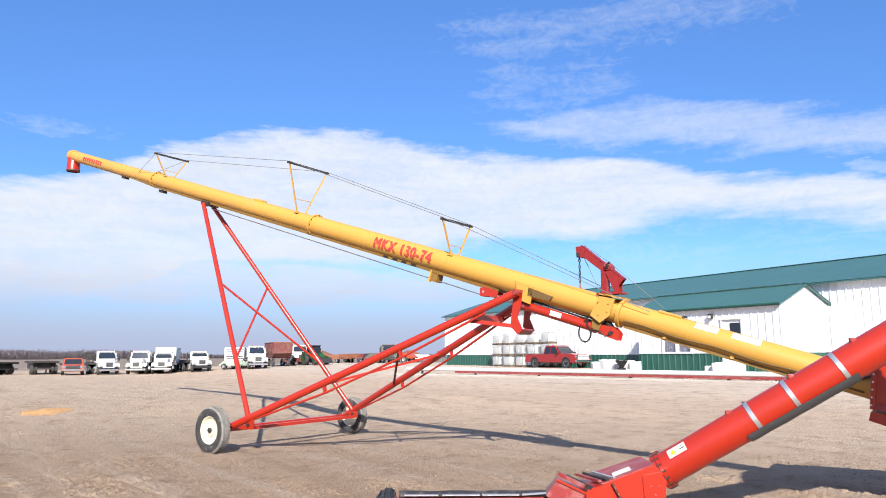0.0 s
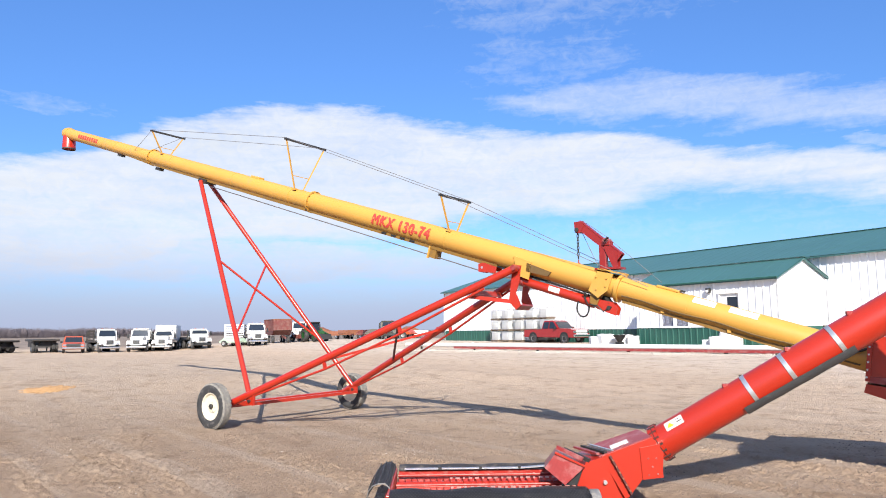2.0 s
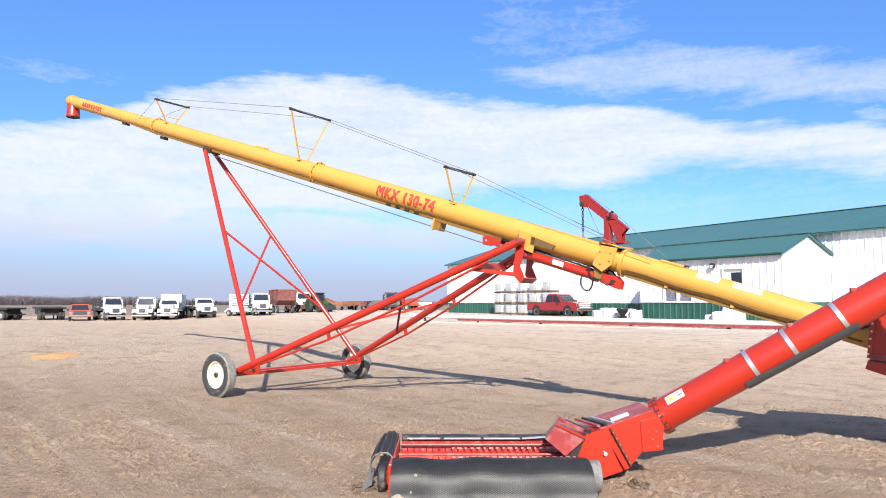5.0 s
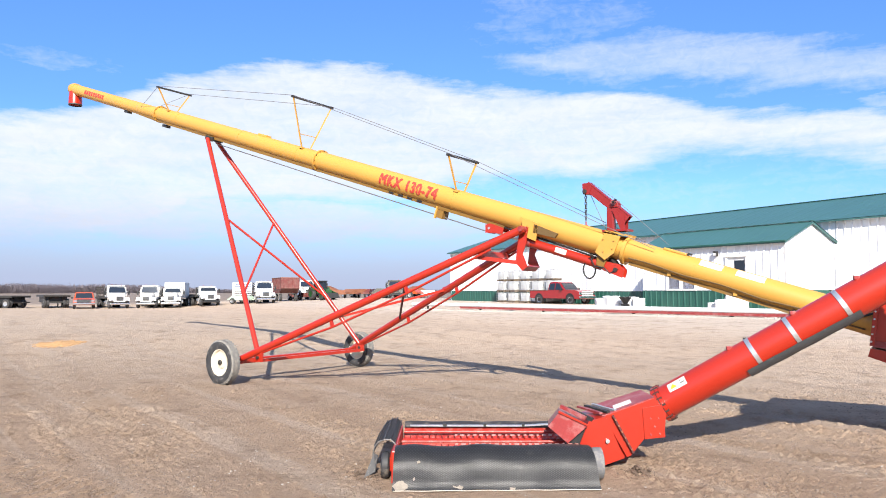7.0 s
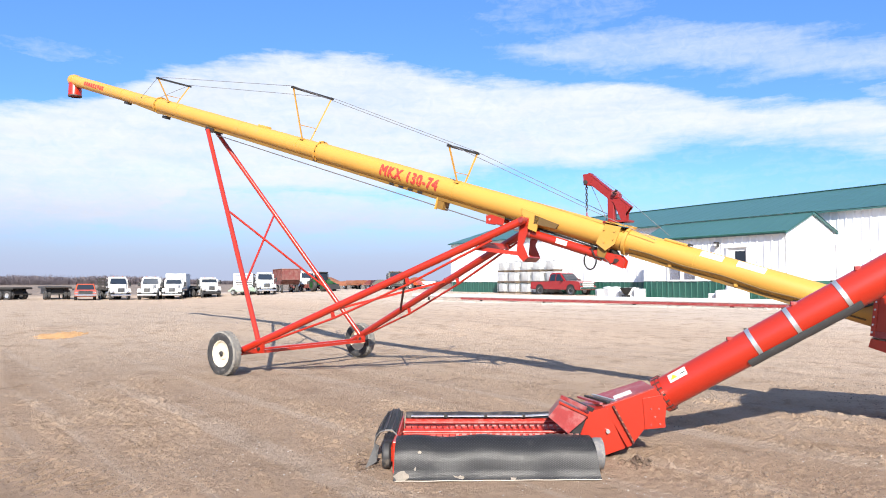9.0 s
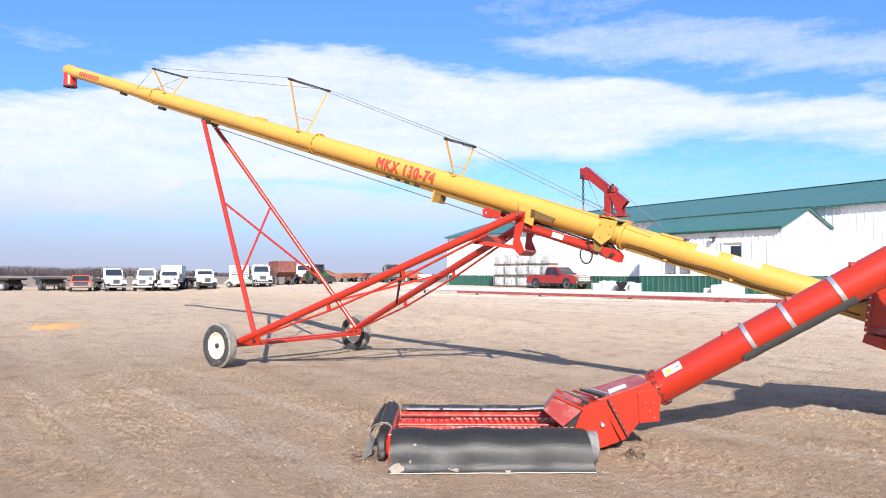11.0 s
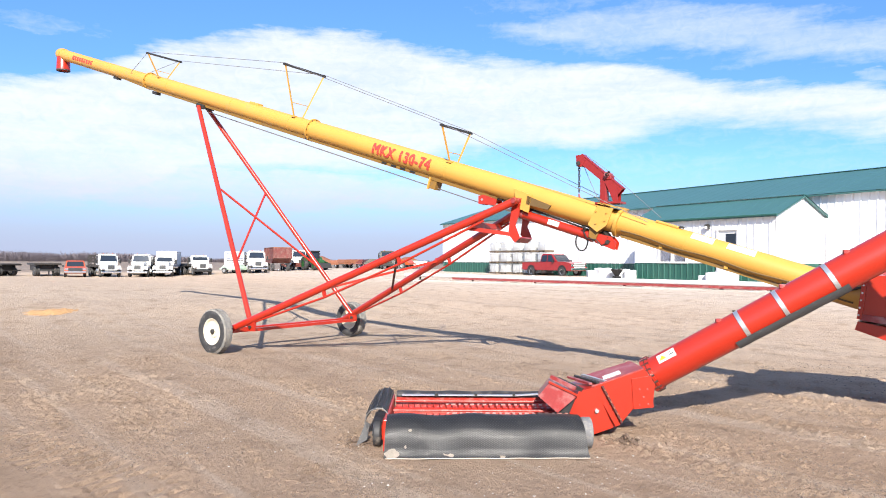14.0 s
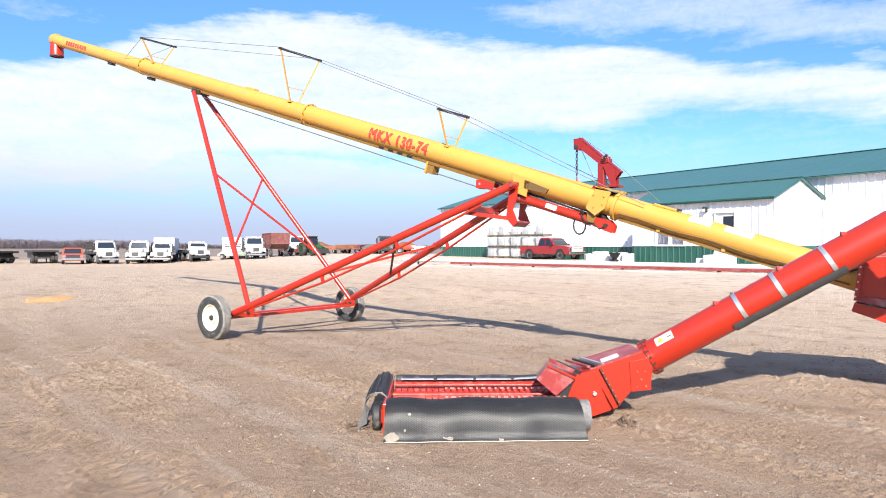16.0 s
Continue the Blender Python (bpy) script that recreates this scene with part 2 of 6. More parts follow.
# ---- mesh helpers ----
def part(name, bm, material, parent=None, label="", smooth=False, world=False):
    me = bpy.data.meshes.new(name)
    bmesh.ops.recalc_face_normals(bm, faces=bm.faces)
    bm.to_mesh(me)
    bm.free()
    me.materials.append(M[material])
    if smooth:
        me.polygons.foreach_set("use_smooth", [True] * len(me.polygons))
        me.set_sharp_from_angle(angle=radians(40))
    ob = new(name, me)
    ob.parent = parent
    if world:
        if not parent.parent:
            ob.matrix_parent_inverse = parent.matrix_basis.inverted()
    if label:
        tagged(ob, label)
    return ob


def thing(name, m, label, category, group="", kind=""):
    ob = new(name)
    ob.empty_display_size = 0.2
    ob.matrix_world = m
    return tagged(ob, label, category, group, kind)


def frame_of(p0, p1):
    p0, p1 = Vector(p0), Vector(p1)
    z = (p1 - p0).normalized()
    x = Vector((0, 0, 1)).cross(z)
    x = Vector((1, 0, 0)) if x.length < 1e-5 else x.normalized()
    y = z.cross(x)
    m = Matrix((x, y, z)).transposed().to_4x4()
    m.translation = p0
    return m, (p1 - p0).length


def cyl(p0, p1, r, r2=None, seg=16, bm=None):
    bm = bm or bmesh.new()
    m, l = frame_of(p0, p1)
    bmesh.ops.create_cone(bm, cap_ends=True, segments=seg, radius1=r, radius2=r if r2 is None else r2, depth=l,
                          matrix=m @ Matrix.Translation((0, 0, l / 2)))
    return bm


def box(c, size, bm=None, rot=None, bevel=0.0):
    bm = bm or bmesh.new()
    m = Matrix.Translation(c) @ (rot or Matrix()) @ Matrix.Diagonal((*size, 1))
    vs = bmesh.ops.create_cube(bm, size=1, matrix=m)["verts"]
    if bevel:
        es = list({e for v in vs for e in v.link_edges})
        bmesh.ops.bevel(bm, geom=es, offset=bevel, segments=2, affect="EDGES", profile=0.5)
    return bm


def beam(p0, p1, w, h, bm=None, bevel=0.0):
    """Square bar from p0 to p1; w across, h in the upright plane."""
    m, l = frame_of(p0, p1)
    return box(m @ Vector((0, 0, l / 2)), (w, h, l), bm, m.to_3x3().to_4x4(), bevel)


def prism(points, depth, axis, bm=None):
    """Flat polygon pushed along the vector axis by depth."""
    bm = bm or bmesh.new()
    f = bm.faces.new([bm.verts.new(p) for p in points])
    r = bmesh.ops.extrude_face_region(bm, geom=[f])
    bmesh.ops.translate(bm, verts=[v for v in r["geom"] if isinstance(v, bmesh.types.BMVert)], vec=Vector(axis) * depth)
    return bm


def tube(points, r, seg=8, bm=None):
    """Round bar through points."""
    bm = bm or bmesh.new()
    pts = [Vector(p) for p in points]
    rings = []
    for i, p in enumerate(pts):
        d = (pts[min(i + 1, len(pts) - 1)] - pts[max(i - 1, 0)]).normalized()
        x = d.cross(Vector((0.31, 0.2, 0.93))).normalized()
        y = d.cross(x)
        rings.append([bm.verts.new(p + (x * math.cos(a) + y * math.sin(a)) * r) for a in [2 * math.pi * k / seg for k in range(seg)]])
    for a, b in zip(rings, rings[1:]):
        for k in range(seg):
            bm.faces.new((a[k], a[(k + 1) % seg], b[(k + 1) % seg], b[k]))
    bm.faces.new(rings[0])
    bm.faces.new(rings[-1])
    return bm


def lathe(profile, m, seg=32, bm=None):
    """Turned body: (radius, along) pairs about the z axis of m."""
    bm = bm or bmesh.new()
    rings = [[bm.verts.new(m @ Vector((r * math.cos(a), r * math.sin(a), h))) for a in [2 * math.pi * k / seg for k in range(seg)]] for r, h in profile]
    for a, b in zip(rings, rings[1:]):
        for k in range(seg):
            bm.faces.new((a[k], a[(k + 1) % seg], b[(k + 1) % seg], b[k]))
    return bm


# ---- ground: one sheet, level in the yard and rising to the gravel pad of the building ----
BN = Vector((0.8526, 0.5225, 0))       # into the building's long wall
BD = Vector((-0.5225, 0.8526, 0))      # along that wall, away
WALL = 41.0                            # distance of the long wall along BN


def smooth(a, b, x):
    k = min(1, max(0, (x - a) / (b - a)))
    return k * k * (3 - 2 * k)


def ground_z(x, y):
    q = x * BN.x + y * BN.y
    z = (0.38 * smooth(18, 33.5, q) + 0.27 * smooth(32, 38, q)) * (1 - smooth(90, 200, math.hypot(x, y)))
    d = math.hypot(x, y)
    z -= 0.36 * smooth(42, 74, d) * (1 - smooth(14, 24, q))
    z += 0.28 * smooth(20.5, 26.0, d) * (1 - smooth(36, 64, d)) * (1 - smooth(13, 20, q)) * smooth(0, 6, y)      # low crown of the yard
    if d < 80:
        near = 1 - smooth(40, 80, d)
        # lugged wheel marks crossing the corner of the yard
        for (px, py), (dx, dy), wd, deep in (((-4.2, 6.75), (0.815, -0.579), 0.34, 0.062), ((-4.2, 5.7), (0.815, -0.579), 0.26, 0.052)):
            al, ac = (x - px) * dx + (y - py) * dy, -(x - px) * dy + (y - py) * dx
            if abs(ac) < wd and -2.0 < al < 4.5:
                bar = smooth(0.1, 0.7, math.sin((al + 0.25 * ac) * 2 * math.pi / 0.165 + 3 * noise.noise((x * 2.5, y * 2.5, 5))))
                z -= deep * bar * (1 - (ac / wd) ** 4) * smooth(-0.3, 0.15, noise.noise((x * 2.1, y * 2.1, 3)) + 0.6 * noise.noise((x * 8, y * 8, 3)))
        # smooth wheel strips between ridges of crumbled clods
        u, v = 0.55 * x - 0.84 * y, 0.84 * x + 0.55 * y
        strip = noise.noise((v * 1.7, u * 0.14, 8)) + 0.5 * noise.noise((v * 4.1, u * 0.3, 2))
        z += near * (0.035 * noise.noise((x * 0.35, y * 0.35, 0)) + 0.016 * noise.noise((x * 1.3, y * 1.3, 4)) + 0.02 * strip)
        if d < 26 and y > 3.9 and abs(x) < 15:
            rough = 0.25 + 0.75 * smooth(-0.15, 0.35, strip + 0.6 * noise.noise((x * 0.7, y * 0.7, 6)))
            if -5.5 < x < -1 and abs((x + 4.2) * 0.579 + (y - 6.3) * 0.815) < 0.9:
                rough *= 0.7
            rough = max(rough, 1.3 * math.exp(-((x - 2.1) ** 2 + (y - 6.9) ** 2) / 0.6), 1.2 * math.exp(-((x + 0.75) ** 2 + (y - 6.9) ** 2) / 0.15))
            lump = abs(noise.noise((x * 5.2, y * 5.2, 9))) * 0.15 + max(0.0, noise.noise((x * 9.5, y * 9.5, 2))) * 0.4 + (max(0.0, noise.noise((x * 15, y * 15, 6)) + 0.5 * noise.noise((x * 24, y * 24, 6))) * 0.9 if d < 14 else 0)
            if -0.75 < x < 1.7 and 6.0 < y < 7.8:
                rough *= 0.3
            z += 0.060 * rough * (lump - 0.25)
    return z


def ground_sheet():
    def line(stops):
        out = []
        for (a, b, n) in stops:
            out += list(np.linspace(a, b, n, endpoint=False))
        return out + [stops[-1][1]]
    xs = line([(-2500, -300, 6), (-300, -60, 12), (-60, -16, 40), (-16, -6, 60), (-6, 6, 480), (6, 14, 80), (14, 60, 50), (60, 300, 12), (300, 2500, 6)])
    ys = line([(-2500, -60, 6), (-60, 4, 14), (4, 10.5, 280), (10.5, 24, 170), (24, 45, 60), (45, 100, 36), (100, 400, 14), (400, 3500, 8)])
    verts = [(x, y, ground_z(x, y)) for y in ys for x in xs]
    w = len(xs)
    faces = [(j * w + i, j * w + i + 1, (j + 1) * w + i + 1, (j + 1) * w + i) for j in range(len(ys) - 1) for i in range(w - 1)]
    me = bpy.data.meshes.new("ground")
    me.from_pydata(verts, [], faces)
    me.polygons.foreach_set("use_smooth", [True] * len(me.polygons))
    return me


def ground_material():
    m = bpy.data.materials.new("packed dirt and gravel")
    m.use_nodes = True
    nt = m.node_tree
    b = nt.nodes["Principled BSDF"]
    b.inputs["Roughness"].default_value = 0.95
    b.inputs["Specular IOR Level"].default_value = 0.15
    tc = nt.nodes.new("ShaderNodeTexCoord")

    def nz(scale, detail=6, rough=0.6, sx=1.0, sy=1.0, turn=0.0):
        rt = nt.nodes.new("ShaderNodeMapping")
        rt.inputs["Rotation"].default_value = (0, 0, radians(turn))
        nt.links.new(tc.outputs["Object"], rt.inputs[0])
        mp = nt.nodes.new("ShaderNodeMapping")
        mp.inputs["Scale"].default_value = (sx, sy, 1)
        nt.links.new(rt.outputs[0], mp.inputs[0])
        n = nt.nodes.new("ShaderNodeTexNoise")
        n.inputs["Scale"].default_value, n.inputs["Detail"].default_value, n.inputs["Roughness"].default_value = scale, detail, rough
        nt.links.new(mp.outputs[0], n.inputs["Vector"])
        return n.outputs[0]

    def mixc(fac, a, c, lo, hi, top=1.0):
        r = nt.nodes.new("ShaderNodeMapRange")
        r.inputs[1].default_value, r.inputs[2].default_value, r.inputs[4].default_value = lo, hi, top
        nt.links.new(fac, r.inputs[0])
        x = nt.nodes.new("ShaderNodeMix")
        x.data_type = "RGBA"
        nt.links.new(r.outputs[0], x.inputs[0])
        for i, v in ((6, a), (7, c)):
            if isinstance(v, tuple):
                x.inputs[i].default_value = (*v, 1)
            else:
                nt.links.new(v, x.inputs[i])
        return x.outputs[2]

    big, mid, tracks, fine_n, grit, clod = nz(0.12, 5), nz(0.9, 7, 0.65), nz(0.9, 4, 0.55, 0.06, 1.8, 57), nz(7, 9, 0.75), nz(42, 5, 0.75), nz(15, 7, 0.72)
    patch, strips = nz(1.7, 8, 0.66), nz(1.1, 4, 0.55, 0.06, 1.9, 50)
    c = mixc(big, (0.316, 0.230, 0.162), (0.362, 0.274, 0.199), 0.35, 0.65)
    c = mixc(tracks, c, (0.225, 0.153, 0.102), 0.48, 0.72, 0.75)
    c = mixc(mid, c, (0.347, 0.272, 0.204), 0.52, 0.75, 0.65)
    # churned browner soil round the hopper, graded pale gravel farther out
    sp = nt.nodes.new("ShaderNodeSeparateXYZ")
    nt.links.new(tc.outputs["Object"], sp.inputs[0])
    zone = nt.nodes.new("ShaderNodeMath")
    zone.operation = "MULTIPLY_ADD"
    zone.inputs[1].default_value = 9.0
    nt.links.new(mid, zone.inputs[0])
    nt.links.new(sp.outputs[1], zone.inputs[2])
    c = mixc(zone.outputs[0], (0.311, 0.221, 0.156), c, 9.0, 19.0)
    c = mixc(zone.outputs[0], c, (0.454, 0.358, 0.273), 16.0, 32.0, 0.9)
    # pale graded gravel towards the building
    pad = nt.nodes.new("ShaderNodeVectorMath")
    pad.operation = "DOT_PRODUCT"
    pad.inputs[1].default_value = tuple(BN)
    nt.links.new(tc.outputs["Object"], pad.inputs[0])
    apron = nt.nodes.new("ShaderNodeMath")
    apron.operation = "MULTIPLY_ADD"
    apron.inputs[1].default_value = 8.0
    nt.links.new(mid, apron.inputs[0])
    nt.links.new(pad.outputs["Value"], apron.inputs[2])
    c = mixc(apron.outputs[0], c, (0.492, 0.376, 0.281), 10.5, 18.5, 0.85)
    c = mixc(apron.outputs[0], c, (0.546, 0.471, 0.402), 24.0, 32.0, 0.7)
    c = mixc(sp.outputs[1], c, (0.190, 0.158, 0.138), 96.0, 112.0)      # stubble field beyond the yard
    c = mixc(strips, c, (0.382, 0.301, 0.233), 0.52, 0.60, 0.6)
    c = mixc(patch, c, (0.176, 0.119, 0.077), 0.52, 0.68, 0.6)
    c = mixc(fine_n, c, (0.171, 0.112, 0.074), 0.53, 0.74, 0.6)
    # dark specks: browner soil, and the shadows of clods painted in
    c = mixc(clod, c, (0.115, 0.078, 0.052), 0.57, 0.70, 0.5)
    c = mixc(grit, c, (0.341, 0.293, 0.234), 0.62, 0.72, 0.75)
    nt.links.new(c, b.inputs["Base Color"])
    s = nt.nodes.new("ShaderNodeMath")
    s.operation = "MULTIPLY_ADD"
    s.inputs[1].default_value = 2.0
    nt.links.new(fine_n, s.inputs[0])
    s2 = nt.nodes.new("ShaderNodeMath")
    s2.operation = "MULTIPLY_ADD"
    s2.inputs[1].default_value = 1.4
    nt.links.new(clod, s2.inputs[0])
    nt.links.new(grit, s2.inputs[2])
    nt.links.new(s2.outputs[0], s.inputs[2])
    bp = nt.nodes.new("ShaderNodeBump")
    bp.inputs["Strength"].default_value, bp.inputs["Distance"].default_value = 0.9, 0.026
    nt.links.new(s.outputs[0], bp.inputs["Height"])
    nt.links.new(bp.outputs[0], b.inputs["Normal"])
    return m


ground = new("ground", ground_sheet())
ground.data.materials.append(ground_material())
tagged(ground, "dry tan packed dirt yard with scattered pale gravel", "ground", kind="structure")


# ---- the long shop building ----
def at_wall(e, q, z):
    """Place on the building: e along the long wall, q in from the wall's face, z up."""
    p = BN * (WALL + q) + BD * e
    return Vector((p.x, p.y, z))


E0, E1 = 8.0, 65.2          # near and far end of the building along BD
EAVE, RIDGE, HALF = 5.99, 7.97, 6.5
BASE = 0.6


def ribbed(e0, e1, z0, z1, q, pitch=0.46, depth=0.034, bm=None, place=None):
    """Steel sheet with upright ribs, from e0 to e1 along the wall, closed behind."""
    bm = bm or bmesh.new()
    place = place or (lambda e, d, z: at_wall(e, q - d, z))
    prof, e = [], e0
    while e < e1 - 1e-6:
        k = min(pitch, e1 - e)
        for f, d in ((0, 0), (0.68, 0), (0.76, depth), (0.92, depth)):
            prof.append((e + k * f, d))
        e += pitch
    prof.append((e1, 0))
    lo = [bm.verts.new(place(e, d, z0)) for e, d in prof]
    hi = [bm.verts.new(place(e, d, z1)) for e, d in prof]
    for k in range(len(prof) - 1):
        bm.faces.new((lo[k], lo[k + 1], hi[k + 1], hi[k]))
    return bm


def slab(pts, thick, bm=None):
    """Flat slab over four points, thickened downwards."""
    return prism(pts, thick, (0, 0, -1), bm)


def shop():
    b = thing("shop_building", Matrix.Translation(at_wall((E0 + E1) / 2, 0, BASE)), "long white steel shop with a dark green roof and wainscot", "building")
    w = dict(world=True)
    # long wall: white sheet above, green sheet below, with a core behind for thickness
    part("wall", ribbed(E0, E1, 1.76, EAVE, 0), "siding", b, "ribbed white steel siding", **w)
    part("wainscot", ribbed(E0, E1, BASE - 0.3, 1.74, 0), "green_siding", b, "dark green ribbed steel wainscot", **w)
    m = Matrix((BD, -BN, Vector((0, 0, 1)))).transposed().to_4x4()
    c = at_wall((E0 + E1) / 2, 0.12, (EAVE + BASE - 0.3) / 2)
    part("wall_core", box(c, (E1 - E0 - 0.02, 0.2, EAVE - BASE + 0.28), rot=m), "siding", b, **w)
    part("wainscot_trim", box(at_wall((E0 + E1) / 2, -0.02, 1.75), (E1 - E0, 0.06, 0.05), rot=m), "siding", b, **w)
    for e in (E0, E1):
        g = [at_wall(e, 0, BASE - 0.3), at_wall(e, 2 * HALF, BASE - 0.3), at_wall(e, 2 * HALF, EAVE), at_wall(e, HALF, RIDGE), at_wall(e, 0, EAVE)]
        part("gable_wall", prism(g, 0.15, BD * (1 if e == E0 else -1)), "siding", b, **w)
    c = at_wall((E0 + E1) / 2, 2 * HALF, (EAVE + BASE - 0.3) / 2)
    part("back_wall", box(c, (E1 - E0, 0.2, EAVE - BASE + 0.3), rot=m), "siding", b, **w)
    k = (RIDGE - EAVE) / HALF
    for sgn in (1, -1):
        def place(e, d, z, sgn=sgn):
            q = HALF - sgn * (HALF + 0.35) * (1 - z)
            return at_wall(e, q, RIDGE + 0.1 - abs(q - HALF) * k + d)
        r = part("roof", ribbed(E0 - 0.3, E1 + 0.35, 0, 1, 0, 0.9, 0.010, place=place), "green_roof", b, **w)
        q0 = HALF - sgn * (HALF + 0.35)
        part("roof_deck", slab([at_wall(E0 - 0.28, q0, RIDGE + 0.07 - (HALF + 0.35) * k), at_wall(E1 + 0.33, q0, RIDGE + 0.07 - (HALF + 0.35) * k),
                                at_wall(E1 + 0.33, HALF, RIDGE + 0.07), at_wall(E0 - 0.28, HALF, RIDGE + 0.07)], 0.08), "green_roof", b, **w)
    part("ridge_cap", beam(at_wall(E0 - 0.3, HALF, RIDGE + 0.11), at_wall(E1 + 0.35, HALF, RIDGE + 0.11), 0.4, 0.04), "green_roof", b, **w)
    part("corner_trim", box(at_wall(E1, -0.02, (EAVE + 1.76) / 2), (0.14, 0.09, EAVE - 1.76), rot=m), "siding", b, **w)
    return b


def wing():
    """Low entrance wing in front of the long wall."""
    e0, e1, q, eave, ridge = 22.35, 32.6, -5.0, 4.62, 5.72
    b = thing("entrance_wing", Matrix.Translation(at_wall(27, q, BASE)), "white steel entrance wing with green gable roof, door and window", "building")
    w = dict(world=True)
    m = Matrix((BD, -BN, Vector((0, 0, 1)))).transposed().to_4x4()
    win, door = (28.33, 30.53, 1.78, 3.78), (24.72, 26.08, BASE, 3.82)
    # front sheets round the window and the door
    for a, c, z0, z1 in ((e0, door[0], 1.82, eave), (door[1], win[0], 1.82, eave), (win[1], e1, 1.82, eave), (door[0], door[1], door[3], eave), (win[0], win[1], win[3], eave)):
        part("wall", ribbed(a, c, z0, z1, q), "siding", b, **w)
    for a, c in ((e0, door[0]), (door[1], e1)):
        part("wainscot", ribbed(a, c, BASE - 0.3, 1.80, q), "green_siding", b, **w)
        part("wainscot_trim", box(at_wall((a + c) / 2, q - 0.02, 1.81), (c - a, 0.06, 0.05), rot=m), "siding", b, **w)
    # gable ends: green below, white above
    for e, s in ((e0, 1), (e1, -1)):
        g = [at_wall(e, q, 1.82), at_wall(e, -0.02, 1.82), at_wall(e, -0.02, eave), at_wall(e, q / 2, ridge - 0.05), at_wall(e, q, eave)]
        part("gable_wall", prism(g, 0.12, BD * s), "siding", b, **w)
        part("wainscot", prism([at_wall(e, q, BASE - 0.3), at_wall(e, -0.02, BASE - 0.3), at_wall(e, -0.02, 1.81), at_wall(e, q, 1.81)], 0.12, BD * s), "green_siding", b, **w)
    k = (ridge - eave) / 2.5
    for s in (1, -1):
        def place(e, d, z, s=s):
            qq = q / 2 - s * (2.5 + 0.28) * (1 - z)
            return at_wall(e, qq, ridge + 0.04 - abs(qq - q / 2) * k + d)
        part("roof", ribbed(e0 - 0.22, e1 + 0.3, 0, 1, 0, 0.9, 0.009, place=place), "green_roof", b, **w)
        q0 = q / 2 - s * 2.78
        part("roof_deck", slab([at_wall(e0 - 0.2, q0, ridge - 2.78 * k), at_wall(e1 + 0.28, q0, ridge - 2.78 * k),
                                at_wall(e1 + 0.28, q / 2, ridge), at_wall(e0 - 0.2, q / 2, ridge)], 0.07), "green_roof", b, **w)
    part("ridge_cap", beam(at_wall(e0 - 0.22, q / 2, ridge + 0.07), at_wall(e1 + 0.3, q / 2, ridge + 0.07), 0.26, 0.02), "green_siding", b, "dark vented ridge cap", **w)
    part("gutter", beam(at_wall(e0 - 0.2, q - 0.3, eave - 0.08), at_wall(e1 + 0.28, q - 0.3, eave - 0.08), 0.1, 0.08), "green_siding", b, **w)
    part("downspout", tube([at_wall(e0 - 0.1, -0.2, eave - 0.1), at_wall(e0 - 0.14, -0.35, eave - 0.35), at_wall(e0 - 0.12, -0.12, eave - 0.6), at_wall(e0 - 0.12, -0.12, BASE)], 0.05), "siding", b, **w)
    # window: two double-hung sashes with curtains behind
    f = part("window", box(at_wall((win[0] + win[1]) / 2, q + 0.08, (win[2] + win[3]) / 2), (win[1] - win[0], 0.02, win[3] - win[2]), rot=m), "curtain", b, "pale curtains behind the glass", **w)
    for zz in (win[2] + 0.05, (win[2] + win[3]) / 2, win[3] - 0.05):
        part("sash_rail", box(at_wall((win[0] + win[1]) / 2, q - 0.03, zz), (win[1] - win[0] + 0.1, 0.1, 0.11), rot=m), "white", f, **w)
    for ee in (win[0], (win[0] + win[1]) / 2, win[1]):
        part("sash_stile", box(at_wall(ee, q - 0.035, (win[2] + win[3]) / 2), (0.14 if ee in win else 0.2, 0.1, win[3] - win[2]), rot=m), "white", f, **w)
    for ee in (win[0] + 0.55, win[1] - 0.55):
        for zz in (win[2] + 0.52, win[3] - 0.52):
            part("pane", box(at_wall(ee, q + 0.02, zz), (0.92, 0.012, 0.9), rot=m), "window_glass", f, **w)
    # door with half glass
    d = part("door", box(at_wall((door[0] + door[1]) / 2 + 0.1, q + 0.03, (door[2] + door[3]) / 2), (door[1] - door[0], 0.05, door[3] - door[2]), rot=m), "white", b, "white steel entry door with a half window", **w)
    part("pane", box(at_wall(25.22, q - 0.005, 2.94), (0.66, 0.02, 1.25), rot=m), "glass", d, **w)
    part("pane_divider", box(at_wall(25.22, q - 0.02, 2.86), (0.68, 0.03, 0.05), rot=m), "dark_steel", d, **w)
    for ee in (door[0], door[1]):
        part("door_jamb", box(at_wall(ee, q - 0.04, (door[2] + door[3]) / 2), (0.1, 0.1, door[3] - door[2]), rot=m), "white", d, **w)
    part("door_head", box(at_wall((door[0] + door[1]) / 2, q - 0.05, door[3]), (door[1] - door[0] + 0.14, 0.12, 0.1), rot=m), "white", d, **w)
    part("door_knob", cyl(at_wall(25.85, q - 0.02, 2.05), at_wall(25.85, q - 0.09, 2.05), 0.05, seg=12), "steel", d, **w)
    l = part("wall_lamp", box(at_wall(26.75, q - 0.14, 4.02), (0.26, 0.22, 0.3), rot=m, bevel=0.03), "dark_steel", b, "small dark wall lamp", **w)
    part("lens", box(at_wall(26.75, q - 0.26, 3.98), (0.18, 0.02, 0.16), rot=m), "white", l, **w)
    return b


M["window_glass"] = bpy.data.materials.new("window glass")
M["window_glass"].use_nodes = True
gb = M["window_glass"].node_tree.nodes["Principled BSDF"]
gb.inputs["Base Color"].default_value = (0.75, 0.78, 0.85, 1)
gb.inputs["Transmission Weight"].default_value = 0.9
gb.inputs["Roughness"].default_value = 0.02
shop()
wing()


